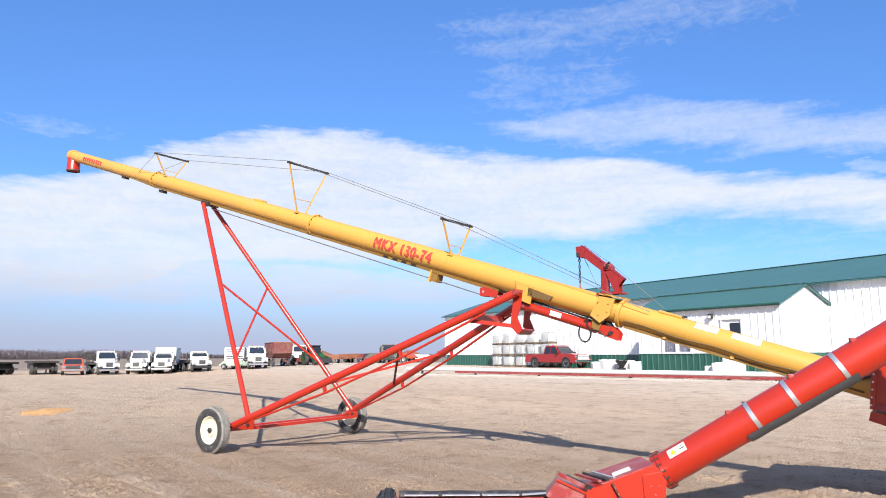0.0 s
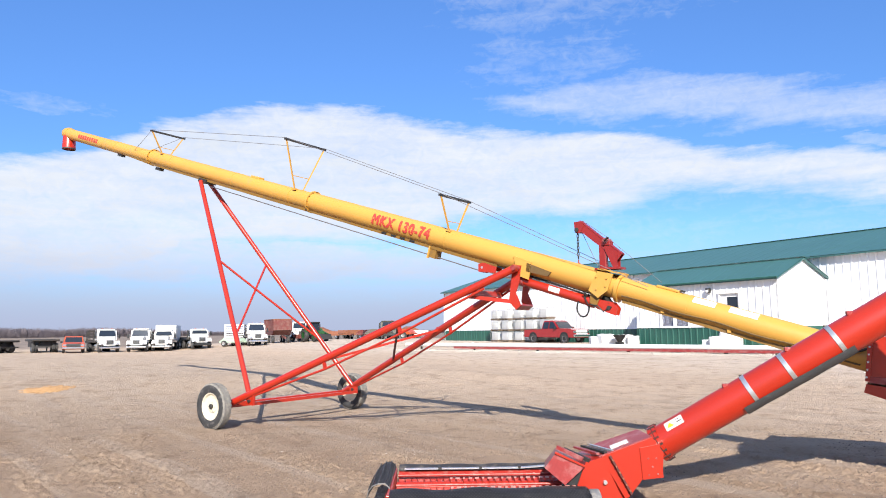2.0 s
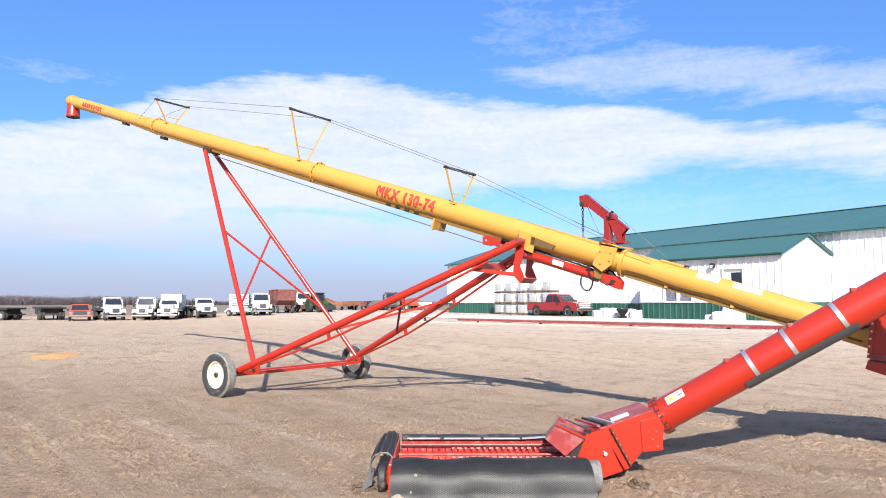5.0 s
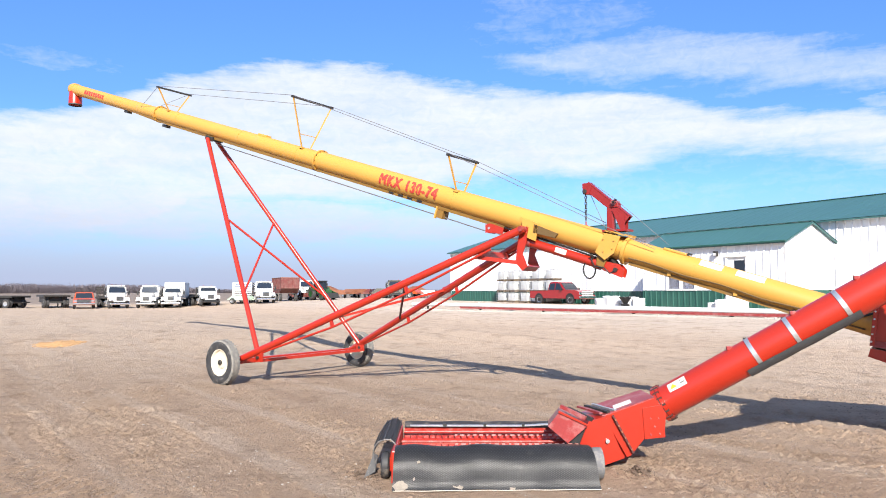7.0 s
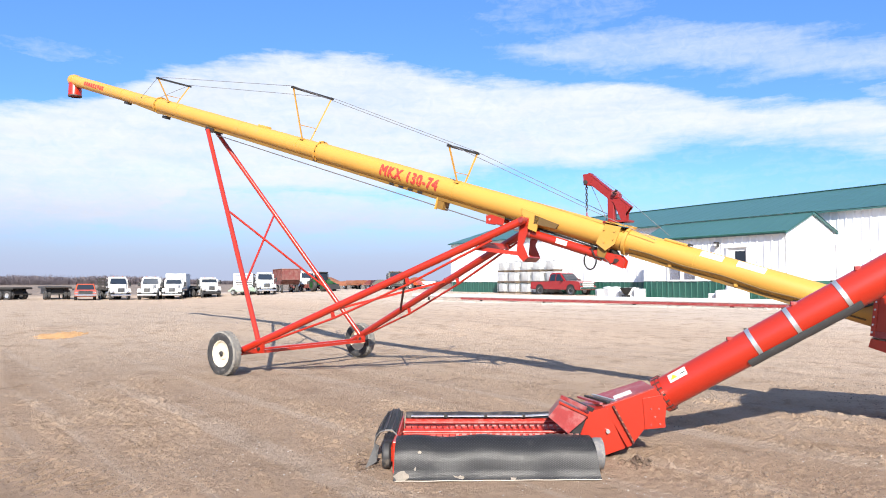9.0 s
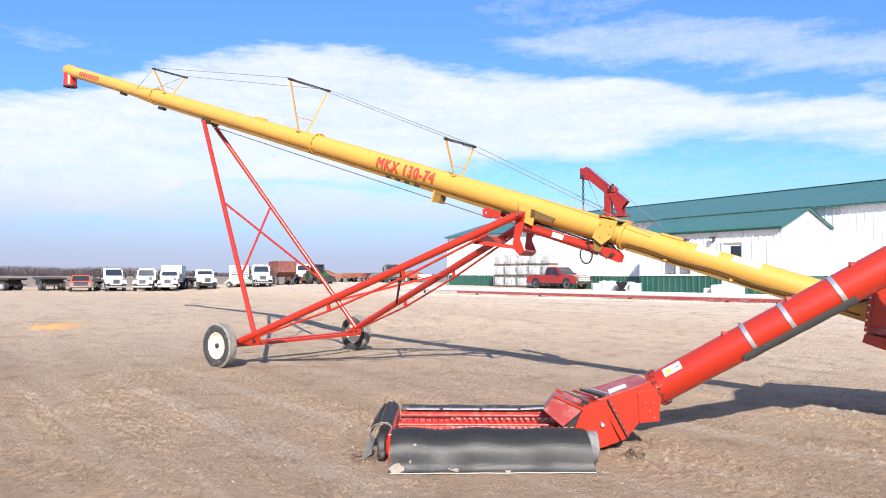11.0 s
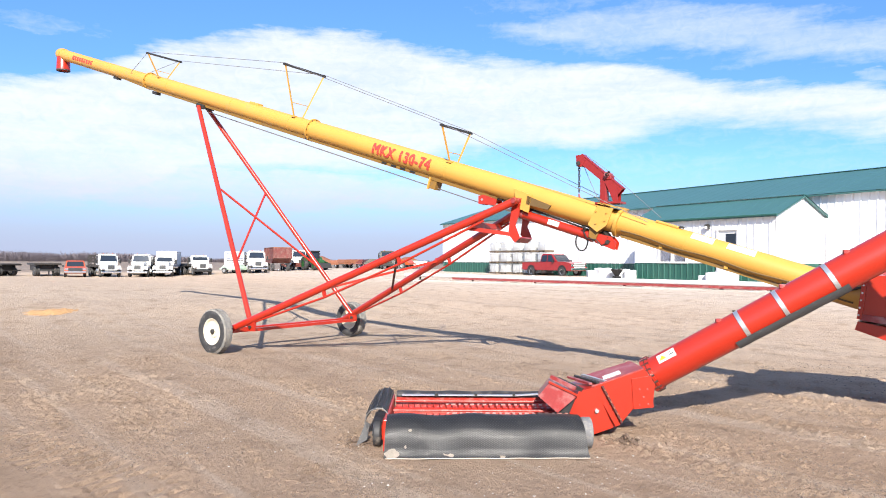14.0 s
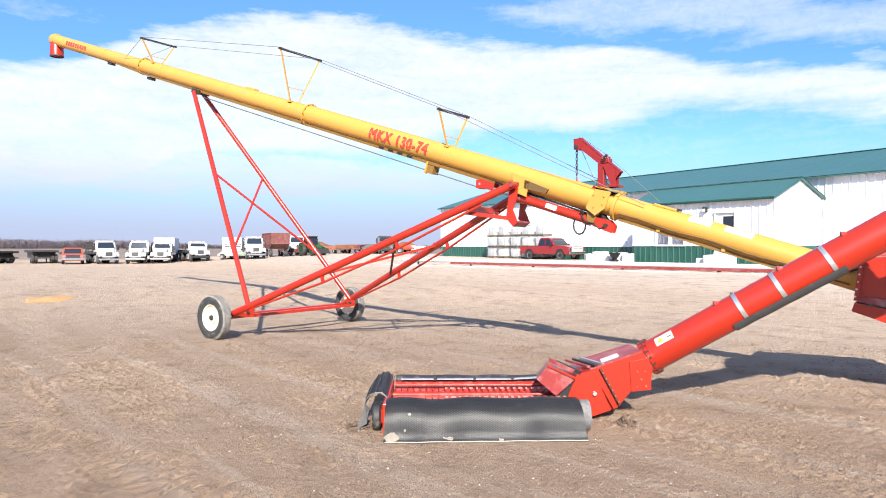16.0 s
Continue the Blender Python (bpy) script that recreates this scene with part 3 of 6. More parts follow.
# ---- long white auger tube lying on low red trestles at the edge of the pad ----
def lying_auger():
    A, B = Vector((21.4, 30.0, 0)), Vector((-2.5, 56.6, 0))
    run = (B - A).normalized()
    side = Vector((run.y, -run.x, 0))
    if side.y > 0:
        side = -side
    total = (B - A).length

    def at(l, off, z):
        p = A + run * l + side * off
        return Vector((p.x, p.y, z))
    a = thing("lying_auger", Matrix.Translation(at(20, 0, 0.4)), "long white auger tube lying low on red trestle frames", "grain auger")
    part("tube", cyl(at(0, 0, 0.72), at(total, 0, 0.66), 0.14, seg=24), "white", a, smooth=True, world=True)
    part("rail", beam(at(5, 0.05, 0.51), at(30, 0.05, 0.48), 0.10, 0.15), "red_dull", a, "dull red frame rail", world=True)
    for l in (2, 9, 15, 22, 28, 34):
        part("band", cyl(at(l, 0, 0.717), at(l + 0.1, 0, 0.717), 0.147, seg=24), "white", a, smooth=True, world=True)
        g = at(l, -0.12, 0)
        gz = ground_z(g.x, g.y)
        part("block", box((g.x, g.y, (gz + 0.50) / 2), (0.16, 0.16, 0.56 - gz)), "dark_wood", a, world=True)
    return a


lying_auger()


# ---- the main auger, at the height it holds half-way through its slow descent ----
AUGER = Matrix.Translation((-3.117, 14.639, 0)) @ pose(0, 0, 0, 0, 0, -35.75)
SLOPE = -0.3182


def axis_z(s):
    return 7.705 + SLOPE * (s + 9.41)


TA = Vector((1, 0, SLOPE)).normalized()          # along the tube, downwards
TN = Vector((-SLOPE, 0, 1)).normalized()         # square to it, upwards


def on_tube(s, b=0.0, n=0.0):
    return Vector((s, b, axis_z(s))) + TN * n


def lettering(text, s0, s1, r, up, size, material, parent, bar=False):
    """Letters wrapped on the near side of the tube from s0 to s1; up: angle of their middle above the side."""
    cu = bpy.data.curves.new("lettering", "FONT")
    cu.body, cu.size, cu.extrude = text, size, 0.0
    cu.space_character = 1.15
    tmp = new("lettering", cu)
    bpy.context.view_layer.update()
    me = bpy.data.meshes.new_from_object(tmp.evaluated_get(bpy.context.evaluated_depsgraph_get()))
    bpy.data.objects.remove(tmp)
    xs, ys = [v.co.x for v in me.vertices], [v.co.y for v in me.vertices]
    x0, x1, y0, y1 = min(xs), max(xs), min(ys), max(ys)
    bm = bmesh.new()
    length = (on_tube(s1) - on_tube(s0)).length
    fat = size * 0.06
    for q, (dx, dy) in enumerate(((0, 0), (-fat, 0), (fat, 0), (0, -fat * 0.6), (0, fat * 0.6), (-fat, fat * 0.5), (fat, -fat * 0.5))):
        one = bmesh.new()
        one.from_mesh(me)
        for k in range(1, 8):
            bmesh.ops.bisect_plane(one, geom=one.verts[:] + one.edges[:] + one.faces[:], plane_co=(0, y0 + (y1 - y0) * k / 8, 0), plane_no=(0, 1, 0))
        for v in one.verts:
            along = (v.co.x + dx - x0) / (x1 - x0) * length
            ang = up + (v.co.y + dy - (y0 + y1) / 2) * (size / (y1 - y0)) / r
            v.co = on_tube(s0) + TA * along + (Vector((0, -1, 0)) * math.cos(ang) + TN * math.sin(ang)) * (r + 0.004 + 0.0006 * q)
        tmp_me = bpy.data.meshes.new("lettering")
        one.to_mesh(tmp_me)
        one.free()
        bm.from_mesh(tmp_me)
        bpy.data.meshes.remove(tmp_me)
    return part("lettering", bm, material, parent, "red painted letters")


def wheel(parent, c, side, r=0.4, w=0.26, rim="cream"):
    """Tyre with tread, dished rim and hub; side: the way its outer face looks along y."""
    m = Matrix.Translation(c) @ pose(0, 0, 0, -90 * side, 0, 0)
    h = w / 2
    prof = [(r * 0.58, -h * 0.8), (r * 0.72, -h), (r * 0.9, -h * 0.98), (r * 0.985, -h * 0.72), (r, 0), (r * 0.985, h * 0.72), (r * 0.9, h * 0.98), (r * 0.72, h), (r * 0.58, h * 0.8), (r * 0.56, 0), (r * 0.58, -h * 0.8)]
    t = part("wheel", lathe(prof, m, 48), "tyre", parent, "worn black tyre grey with dust", smooth=True)
    bm = bmesh.new()
    for k in range(40):
        a = 2 * math.pi * k / 40
        for s in (-1, 1):
            mm = m @ pose(0, 0, 0, 0, 0, math.degrees(a) + s * 4) @ Matrix.Translation((r * 0.977, 0, s * h * 0.42)) @ pose(0, 0, 0, s * 22, 0, 0)
            bmesh.ops.create_cube(bm, size=1, matrix=mm @ Matrix.Diagonal((0.03, r * 0.095, h * 0.66, 1)))
    part("tread", bm, "tread", t)
    part("tread_band", lathe([(r * 0.93, -h * 0.95), (r * 0.99, -h * 0.70), (r * 1.004, 0), (r * 0.99, h * 0.70), (r * 0.93, h * 0.95)], m, 48), "tread", t, "dusty grey tread", smooth=True)
    part("rim", lathe([(r * 0.575, h * 0.78), (r * 0.6, h * 0.84), (r * 0.56, h * 0.8), (r * 0.5, h * 0.42), (r * 0.3, h * 0.30), (r * 0.27, h * 0.5), (r * 0.22, h * 0.52), (0.001, h * 0.52)], m, 40), rim, t, "cream painted dished rim", smooth=True)
    hub = part("hub", lathe([(r * 0.11, h * 0.5), (r * 0.11, h * 0.8), (r * 0.08, h * 0.9), (0.001, h * 0.9)], m, 20), "dark_steel", t, smooth=True)
    for k in range(6):
        a = 2 * math.pi * k / 6
        q = [m @ Vector((r * 0.21 * math.cos(a), r * 0.21 * math.sin(a), h * (0.5 + 0.14 * e))) for e in (0, 1)]
        part("wheel_nut", cyl(q[0], q[1], 0.010, seg=6), "steel", hub)
    part("rim_back", lathe([(r * 0.575, -h * 0.78), (r * 0.5, -h * 0.3), (r * 0.2, -h * 0.2), (0.001, -h * 0.2)], m, 32), rim, t, smooth=True)
    return t


def lerp(a, b, k):
    return Vector(a) + (Vector(b) - Vector(a)) * k


def main_auger():
    a = thing("grain_auger", AUGER, "tall yellow portable grain auger on a red wheeled undercarriage", "grain auger")
    for s0, s1, r in ((-10.02, -5.35, 0.163), (-5.35, 0.66, 0.186), (0.66, 6.95, 0.2), (6.95, 10.5, 0.178)):
        part("tube", cyl(on_tube(s0), on_tube(s1), r, seg=56), "yellow", a, smooth=True)
    for s, r in ((-5.35, 0.222), (0.66, 0.236)):
        f = part("flange", cyl(on_tube(s - 0.022), on_tube(s + 0.022), r, seg=40), "yellow", a, smooth=True)
        for k in range(12):
            g = 2 * math.pi * k / 12
            p = on_tube(s) + (Vector((0, 1, 0)) * math.cos(g) + TN * math.sin(g)) * (r - 0.016)
            part("flange_bolt", cyl(p - TA * 0.04, p + TA * 0.04, 0.009, seg=6), "dark_steel", f)
    for s in (-7.1, -4.4, -1.9, 0.05, 4.15, 8.3):
        part("tube_seam", cyl(on_tube(s - 0.012), on_tube(s + 0.012), {True: 0.167}.get(s < -5.35, 0.190 if s < 0.5 else 0.204 if s < 7 else 0.182), seg=40), "yellow", a, smooth=True)
    # head with down spout
    hd = part("head", lathe([(0.001, -0.2), (0.1, -0.185), (0.165, -0.1), (0.185, 0.0), (0.185, 0.12), (0.166, 0.13)], frame_of(on_tube(-10.02), on_tube(-9))[0], 32), "yellow", a, smooth=True)
    sp = on_tube(-10.0)
    part("spout", lathe([(0.17, -0.47), (0.19, -0.47), (0.175, -0.1), (0.15, -0.05), (0.16, -0.45), (0.17, -0.47)], Matrix.Translation((sp.x + 0.04, 0, sp.z)), 32), "red", a, "red discharge spout", smooth=True)
    part("spout_lip", lathe([(0.168, -0.50), (0.192, -0.50), (0.192, -0.47), (0.168, -0.47), (0.168, -0.50)], Matrix.Translation((sp.x + 0.04, 0, sp.z)), 32), "rubber", a)
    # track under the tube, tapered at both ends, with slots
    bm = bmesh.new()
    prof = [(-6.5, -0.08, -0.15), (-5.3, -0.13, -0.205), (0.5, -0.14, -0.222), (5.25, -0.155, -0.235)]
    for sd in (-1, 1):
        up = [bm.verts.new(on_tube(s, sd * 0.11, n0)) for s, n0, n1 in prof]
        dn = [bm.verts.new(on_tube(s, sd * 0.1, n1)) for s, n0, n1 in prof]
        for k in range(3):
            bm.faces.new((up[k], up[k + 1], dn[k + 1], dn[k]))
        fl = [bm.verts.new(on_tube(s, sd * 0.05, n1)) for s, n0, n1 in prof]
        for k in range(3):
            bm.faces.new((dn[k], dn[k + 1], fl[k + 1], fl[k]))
    # underside shade is in the track's own dark colour
    part("track", bm, "yellow_shade", a, "shaded yellow slide track under the tube")
    for s in (2.75, 2.98, 3.2, 3.43):
        part("track_slot", box(on_tube(s, -0.108, -0.195), (0.12, 0.012, 0.03), rot=pose(0, 0, 0, 0, math.degrees(math.atan(-SLOPE)), 0)), "black", a)
    part("inspection_cover", box(on_tube(-1.22, 0, 0.19), (0.3, 0.16, 0.06), rot=pose(0, 0, 0, 0, 17.65, 0), bevel=0.015), "yellow", a)
    for s, n in ((-6.9, -0.185), (-5.0, -0.255)):
        part("bracket", box(on_tube(s, 0, n), (0.2, 0.12, 0.07), rot=pose(0, 0, 0, 0, 17.65, 0)), "dark_steel", a)
    part("stop_bracket", box(on_tube(3.92, 0, -0.31), (0.14, 0.18, 0.16), rot=pose(0, 0, 0, 0, 17.65, 0)), "yellow_shade", a)
    part("stop_plate", box(on_tube(3.84, -0.09, -0.3), (0.03, 0.05, 0.22), rot=pose(0, 0, 0, 0, 17.65, 0)), "yellow", a)
    # lettering
    lettering("MKX 130-74", 2.48, 3.83, 0.2, 0.10, 0.2, "red_letter", a)
    bm = bmesh.new()
    for k in range(9):
        s = -9.1 + k * 0.125
        for j in range(6):
            g0, g1 = -0.25 + j * 0.12, -0.25 + (j + 1) * 0.12
            q = [on_tube(s + ds) + (Vector((0, -1, 0)) * math.cos(g) + TN * math.sin(g)) * 0.1665 for ds, g in ((0, g0), (0.095, g0), (0.095, g1), (0, g1))]
            bm.faces.new([bm.verts.new(v) for v in q])
    part("name_bars", bm, "red_letter", a, "dull red bars in place of a maker's name")
    for s0, s1 in ((8.36, 8.66), (8.84, 9.2)):
        bm = bmesh.new()
        for j in range(6):
            g0, g1 = 0.55 + j * 0.11, 0.55 + (j + 1) * 0.11
            q = [on_tube(s) + (Vector((0, -1, 0)) * math.cos(g) + TN * math.sin(g)) * 0.1815 for s, g in ((s0, g0), (s1, g0), (s1, g1), (s0, g1))]
            bm.faces.new([bm.verts.new(v) for v in q])
        part("decal", bm, "sticker", a, "white warning decal")
    # cable bridges: trapezoid frames across the tube, and the two long cables
    top = {}
    for s, h, wd, st in ((-4.75, 0.72, 0.45, -4.85), (0.40, 1.2, 0.55, 0.15), (4.28, 0.85, 0.45, 4.17)):
        z = {-4.75: 6.93, 0.40: 5.80, 4.28: 4.14}[s]
        br = part("cable_bridge", beam((s, -wd - 0.05, z), (s, wd + 0.05, z), 0.038, 0.038), "dark_steel", a, "weathered cross bar on thin yellow posts")
        for sd in (-1, 1):
            part("post", beam((s, sd * wd, z), on_tube(st, sd * 0.12, 0.17), 0.026, 0.026), "yellow", br)
            part("foot", box(on_tube(st, sd * 0.12, 0.17), (0.1, 0.08, 0.03), rot=pose(0, 0, 0, 0, 17.65, 0)), "yellow", br)
            top[(s, sd)] = Vector((s, sd * wd, z + 0.03))
        part("tie", beam(lerp((s, -wd, z), on_tube(st, -0.12, 0.17), 0.72), lerp((s, wd, z), on_tube(st, 0.12, 0.17), 0.72), 0.012, 0.012), "yellow", br)
    for sd in (-1, 1):
        pts = [on_tube(-6.05, sd * 0.16, 0.06), top[(-4.75, sd)], top[(0.40, sd)], top[(4.28, sd)], on_tube(7.75, sd * 0.2, 0.14)]
        part("support_cable", tube(pts, 0.0055, 6), "cable", a)
    part("lift_cable", tube([(-2.95, 0, 5.33), (3.7, 0, 3.16), (4.8, 0, 2.80)], 0.011, 6), "cable", a)
    # undercarriage
    RD = {-1: (Vector((0.54, -1.47, 0.58)), Vector((-3.02, -0.19, 5.42))), 1: (Vector((0.44, 1.47, 0.57)), Vector((-3.17, 0.19, 5.44)))}
    for sd in (-1, 1):
        wheel(a, (0.09 if sd < 0 else 0.0, sd * 1.93, 0.42 if sd < 0 else 0.4), sd, 0.42 if sd < 0 else 0.4, 0.195 if sd < 0 else 0.225)
        l0, l1 = Vector((0.03, sd * 1.6, 0.40)), Vector((5.66, sd * 0.29, 2.785))
        leg = part("main_leg", cyl(l0, l1, 0.066, seg=24), "red", a, smooth=True)
        o = Vector((0.05, 0, -0.17))
        t0, t1 = lerp(l0, l1, 0.09), lerp(l0, l1, 0.9) + o * 0.5
        part("truss_rod", tube([t0 + o * 0.3, lerp(l0, l1, 0.37) + o, lerp(l0, l1, 0.63) + o, t1], 0.021, 10), "red", leg, smooth=True)
        for k in (0.37, 0.63):
            part("truss_stub", beam(lerp(l0, l1, k), lerp(l0, l1, k) + o, 0.05, 0.05), "red", leg)
        r0, r1 = RD[sd]
        rod = part("lift_leg", cyl(r0, r1, 0.05, seg=20), "red", a, smooth=True)
        part("lug", box(r0 + Vector((0.03, 0, -0.06)), (0.2, 0.05, 0.2)), "red", rod)
        part("lug_bolt", cyl(r0 + Vector((0.03, -0.06, -0.08)), r0 + Vector((0.03, 0.06, -0.08)), 0.03, seg=10), "dark_steel", rod)
        part("roller", cyl((-3.03, sd * 0.05, 5.44), (-3.03, sd * 0.16, 5.44), 0.06, seg=14), "dark_steel", rod)
        # pivot plates and gussets
        g = part("gusset", prism([(5.54, sd * 0.2, 2.72), (5.60, sd * 0.2, 2.84), (5.72, sd * 0.2, 2.82), (5.67, sd * 0.2, 2.55), (5.60, sd * 0.2, 2.38), (5.69, sd * 0.2, 2.17), (5.60, sd * 0.2, 2.10), (5.47, sd * 0.2, 2.24), (5.50, sd * 0.2, 2.45)], 0.02, (0, sd, 0)), "red", a, "red pivot gusset plate")
        part("pivot_pin", cyl((5.64, sd * 0.2, 2.78), (5.64, sd * 0.375, 2.78), 0.045, seg=14), "red_dull", g)
        part("saddle_plate", prism([on_tube(5.56, sd * 0.2, 0.05), on_tube(5.9, sd * 0.2, 0.03), on_tube(5.92, sd * 0.2, -0.26), on_tube(5.7, sd * 0.2, -0.24)], 0.02, (0, sd, 0)), "yellow", a)
    part("gusset_floor", prism([(5.60, -0.19, 2.10), (5.70, -0.19, 2.17), (5.69, -0.19, 2.19), (5.59, -0.19, 2.12)], 0.38, (0, 1, 0)), "red_dull", a)
    part("gusset_arm", beam((5.5, -0.2, 2.24), (4.8, -0.40, 2.34), 0.04, 0.065), "red", a)
    # dark brown stands in for the shade under the saddle
    part("saddle_strip", prism([on_tube(5.82, -0.19, 0.0), on_tube(6.26, -0.19, -0.04), on_tube(6.22, -0.19, -0.12), on_tube(5.84, -0.19, -0.14)], 0.03, (0, -1, 0)), "grime_shade", a)
    L = {sd: (Vector((0.03, sd * 1.6, 0.40)), Vector((5.66, sd * 0.29, 2.785))) for sd in (-1, 1)}
    part("axle", beam((0.02, -1.83, 0.40), (0.02, 1.83, 0.40), 0.11, 0.1, bevel=0.01), "red", a)
    part("axle_brace", beam((0.55, -1.42, 0.44), (0.55, 1.42, 0.44), 0.06, 0.06), "red", a)
    for k in (0.87,):
        part("leg_cross_bar", beam(lerp(*L[-1], k) + Vector((0, 0, -0.08)), lerp(*L[1], k) + Vector((0, 0, -0.08)), 0.07, 0.09), "red", a)
    # this brace has its shade put into the paint colour
    part("leg_brace", beam(lerp(*L[-1], 0.63), lerp(*L[1], 0.325), 0.04, 0.04), "brace_shade", a, "dark shaded red brace")
    part("leg_brace", beam(lerp(*L[-1], 0.345), lerp(*L[1], 0.585), 0.042, 0.042), "red", a)
    part("leg_brace_lug", box(lerp(*L[1], 0.585), (0.14, 0.06, 0.1)), "red", a)
    part("cross_brace", cyl(lerp(*RD[-1], 0.575), lerp(*RD[1], 0.21), 0.024, seg=10), "red", a)
    part("cross_brace", cyl(lerp(*RD[1], 0.58), lerp(*RD[-1], 0.235), 0.024, seg=10), "red", a)
    part("slide_shoe", box((-3.03, 0, 5.45), (0.3, 0.3, 0.1), rot=pose(0, 0, 0, 0, 17.65, 0)), "dark_steel", a)
    # lift cylinder below the tube
    c0, c1 = Vector((4.88, -0.08, 2.83)), Vector((7.3, -0.08, 2.05))
    cy = part("lift_cylinder", cyl(lerp(c0, c1, 0.3), lerp(c0, c1, 0.82), 0.075, seg=24), "red", a, "red hydraulic lift cylinder", smooth=True)
    part("piston_rod", cyl(lerp(c0, c1, 0.06), lerp(c0, c1, 0.3), 0.035, seg=16), "steel", cy, smooth=True)
    for sd in (-1, 1):
        sh = part("sheave", lathe([(0.02, -0.02), (0.085, -0.02), (0.07, 0.0), (0.085, 0.02), (0.02, 0.02)], Matrix.Translation((4.93, -0.08 + sd * 0.055, 2.84)) @ pose(0, 0, 0, 90, 0, 0), 24), "red", cy, smooth=True)
        part("sheave_pin", cyl((4.93, -0.08 + sd * 0.05, 2.84), (4.93, -0.08 + sd * 0.1, 2.84), 0.022, seg=10), "steel", sh)
        part("sheave_cheek", prism([(4.86, -0.08 + sd * 0.085, 2.77), (4.86, -0.08 + sd * 0.085, 2.91), (5.0, -0.08 + sd * 0.085, 2.91), (5.22, -0.08 + sd * 0.085, 2.83), (5.2, -0.08 + sd * 0.085, 2.73), (4.98, -0.08 + sd * 0.085, 2.76)], 0.014, (0, sd, 0)), "red", cy)
    part("gland", cyl(lerp(c0, c1, 0.29), lerp(c0, c1, 0.34), 0.088, seg=24), "red_dull", cy, smooth=True)
    part("end_cap", cyl(lerp(c0, c1, 0.80), lerp(c0, c1, 0.84), 0.086, seg=24), "red", cy, smooth=True)
    for sd in (-1, 1):
        part("clevis_plate", prism([lerp(c0, c1, 0.83) + Vector((0, sd * 0.055, 0.07)), lerp(c0, c1, 0.97) + Vector((0, sd * 0.055, 0.10)), lerp(c0, c1, 1.0) + Vector((0, sd * 0.055, 0.03)), lerp(c0, c1, 0.985) + Vector((0, sd * 0.055, -0.09)), lerp(c0, c1, 0.86) + Vector((0, sd * 0.055, -0.07))], 0.02, (0, sd, 0)), "red", cy)
    part("clevis_pin", cyl(lerp(c0, c1, 0.945) + Vector((0, -0.1, 0)), lerp(c0, c1, 0.945) + Vector((0, 0.1, 0)), 0.032, seg=14), "dark_steel", cy)
    part("port_fitting", cyl(lerp(c0, c1, 0.79) + Vector((0, -0.06, 0.06)), lerp(c0, c1, 0.79) + Vector((0, -0.12, 0.12)), 0.022, seg=10), "dark_steel", cy)
    part("mount_strap", beam(lerp(c0, c1, 0.95) + Vector((0, -0.03, 0.05)), on_tube(7.12, -0.03, -0.2), 0.1, 0.06), "dark_steel", cy, "greasy mounting strap")
    part("cylinder_decal", box(lerp(c0, c1, 0.57) + Vector((0, -0.074, 0.02)), (0.2, 0.008, 0.08), rot=pose(0, 0, 0, 0, 17.9, 0)), "sticker", cy, "white label")
    for k, dz in ((0.0, 0.115), (0.05, 0.15)):
        part("hydraulic_hose", tube([lerp(c0, c1, 0.1) + Vector((0, k, dz)), lerp(c0, c1, 0.5) + Vector((0, k, dz)), lerp(c0, c1, 0.86) + Vector((0, k, dz - 0.03))], 0.016, 8), "hose", cy)
    loop = [lerp(c0, c1, 0.75) + Vector((0.10 * math.sin(g) + 0.04, -0.05, -0.14 - 0.14 * math.cos(g))) for g in [math.pi * (1 + 2 * k / 16) for k in range(17)]]
    part("hose_loop", tube(loop, 0.013, 8), "hose", cy)
    # clamp box round the tube and the little crane on it
    for sd in (-1, 1):
        part("clamp_plate", prism([on_tube(6.98, sd * 0.206, 0.17), on_tube(7.22, sd * 0.206, 0.19), on_tube(7.2, sd * 0.206, -0.08), on_tube(7.09, sd * 0.206, -0.22), on_tube(6.92, sd * 0.206, -0.15)], 0.025, (0, sd, 0)), "yellow", a)
    part("clamp_top", prism([on_tube(6.96, -0.2, 0.195), on_tube(7.3, -0.2, 0.21), on_tube(7.3, 0.2, 0.21), on_tube(6.96, 0.2, 0.195)], 0.025, TN), "yellow", a)
    for sd in (-1, 1):
        for q, h in ((6.99, 0.08), (7.15, 0.1), (7.04, -0.1), (7.16, -0.02)):
            part("clamp_bolt", cyl(on_tube(q, sd * 0.225, h), on_tube(q, sd * 0.25, h), 0.012, seg=6), "yellow", a)
        part("clamp_ear", prism([on_tube(6.93, sd * 0.16, -0.15), on_tube(7.1, sd * 0.16, -0.21), on_tube(7.08, sd * 0.16, -0.36), on_tube(6.97, sd * 0.16, -0.33)], 0.02, (0, sd, 0)), "yellow_shade", a)
    part("hose_tangle", tube([on_tube(6.86, -0.16, -0.27), on_tube(6.95, -0.19, -0.36), on_tube(7.1, -0.2, -0.34), on_tube(7.2, -0.17, -0.40), on_tube(7.3, -0.15, -0.30)], 0.011, 8), "hose", a, smooth=True)
    for s in (7.02, 7.3):
        part("clamp_ring", cyl(on_tube(s - 0.025), on_tube(s + 0.025), 0.222, seg=40), "yellow", a, smooth=True)
    part("jumble", box(on_tube(7.02, -0.05, -0.33), (0.16, 0.18, 0.09), rot=pose(0, 0, 0, 0, 17.65, 0), bevel=0.03), "dark_steel", a, "greasy chain case under the clamp")
    cr = part("service_crane", box((7.05, 0, 2.87), (0.11, 0.11, 0.42), bevel=0.012), "crane_red", a, "small red hoist crane with a chain")
    part("crane_base", box((7.15, 0, 2.695), (0.4, 0.26, 0.03)), "crane_red", cr)
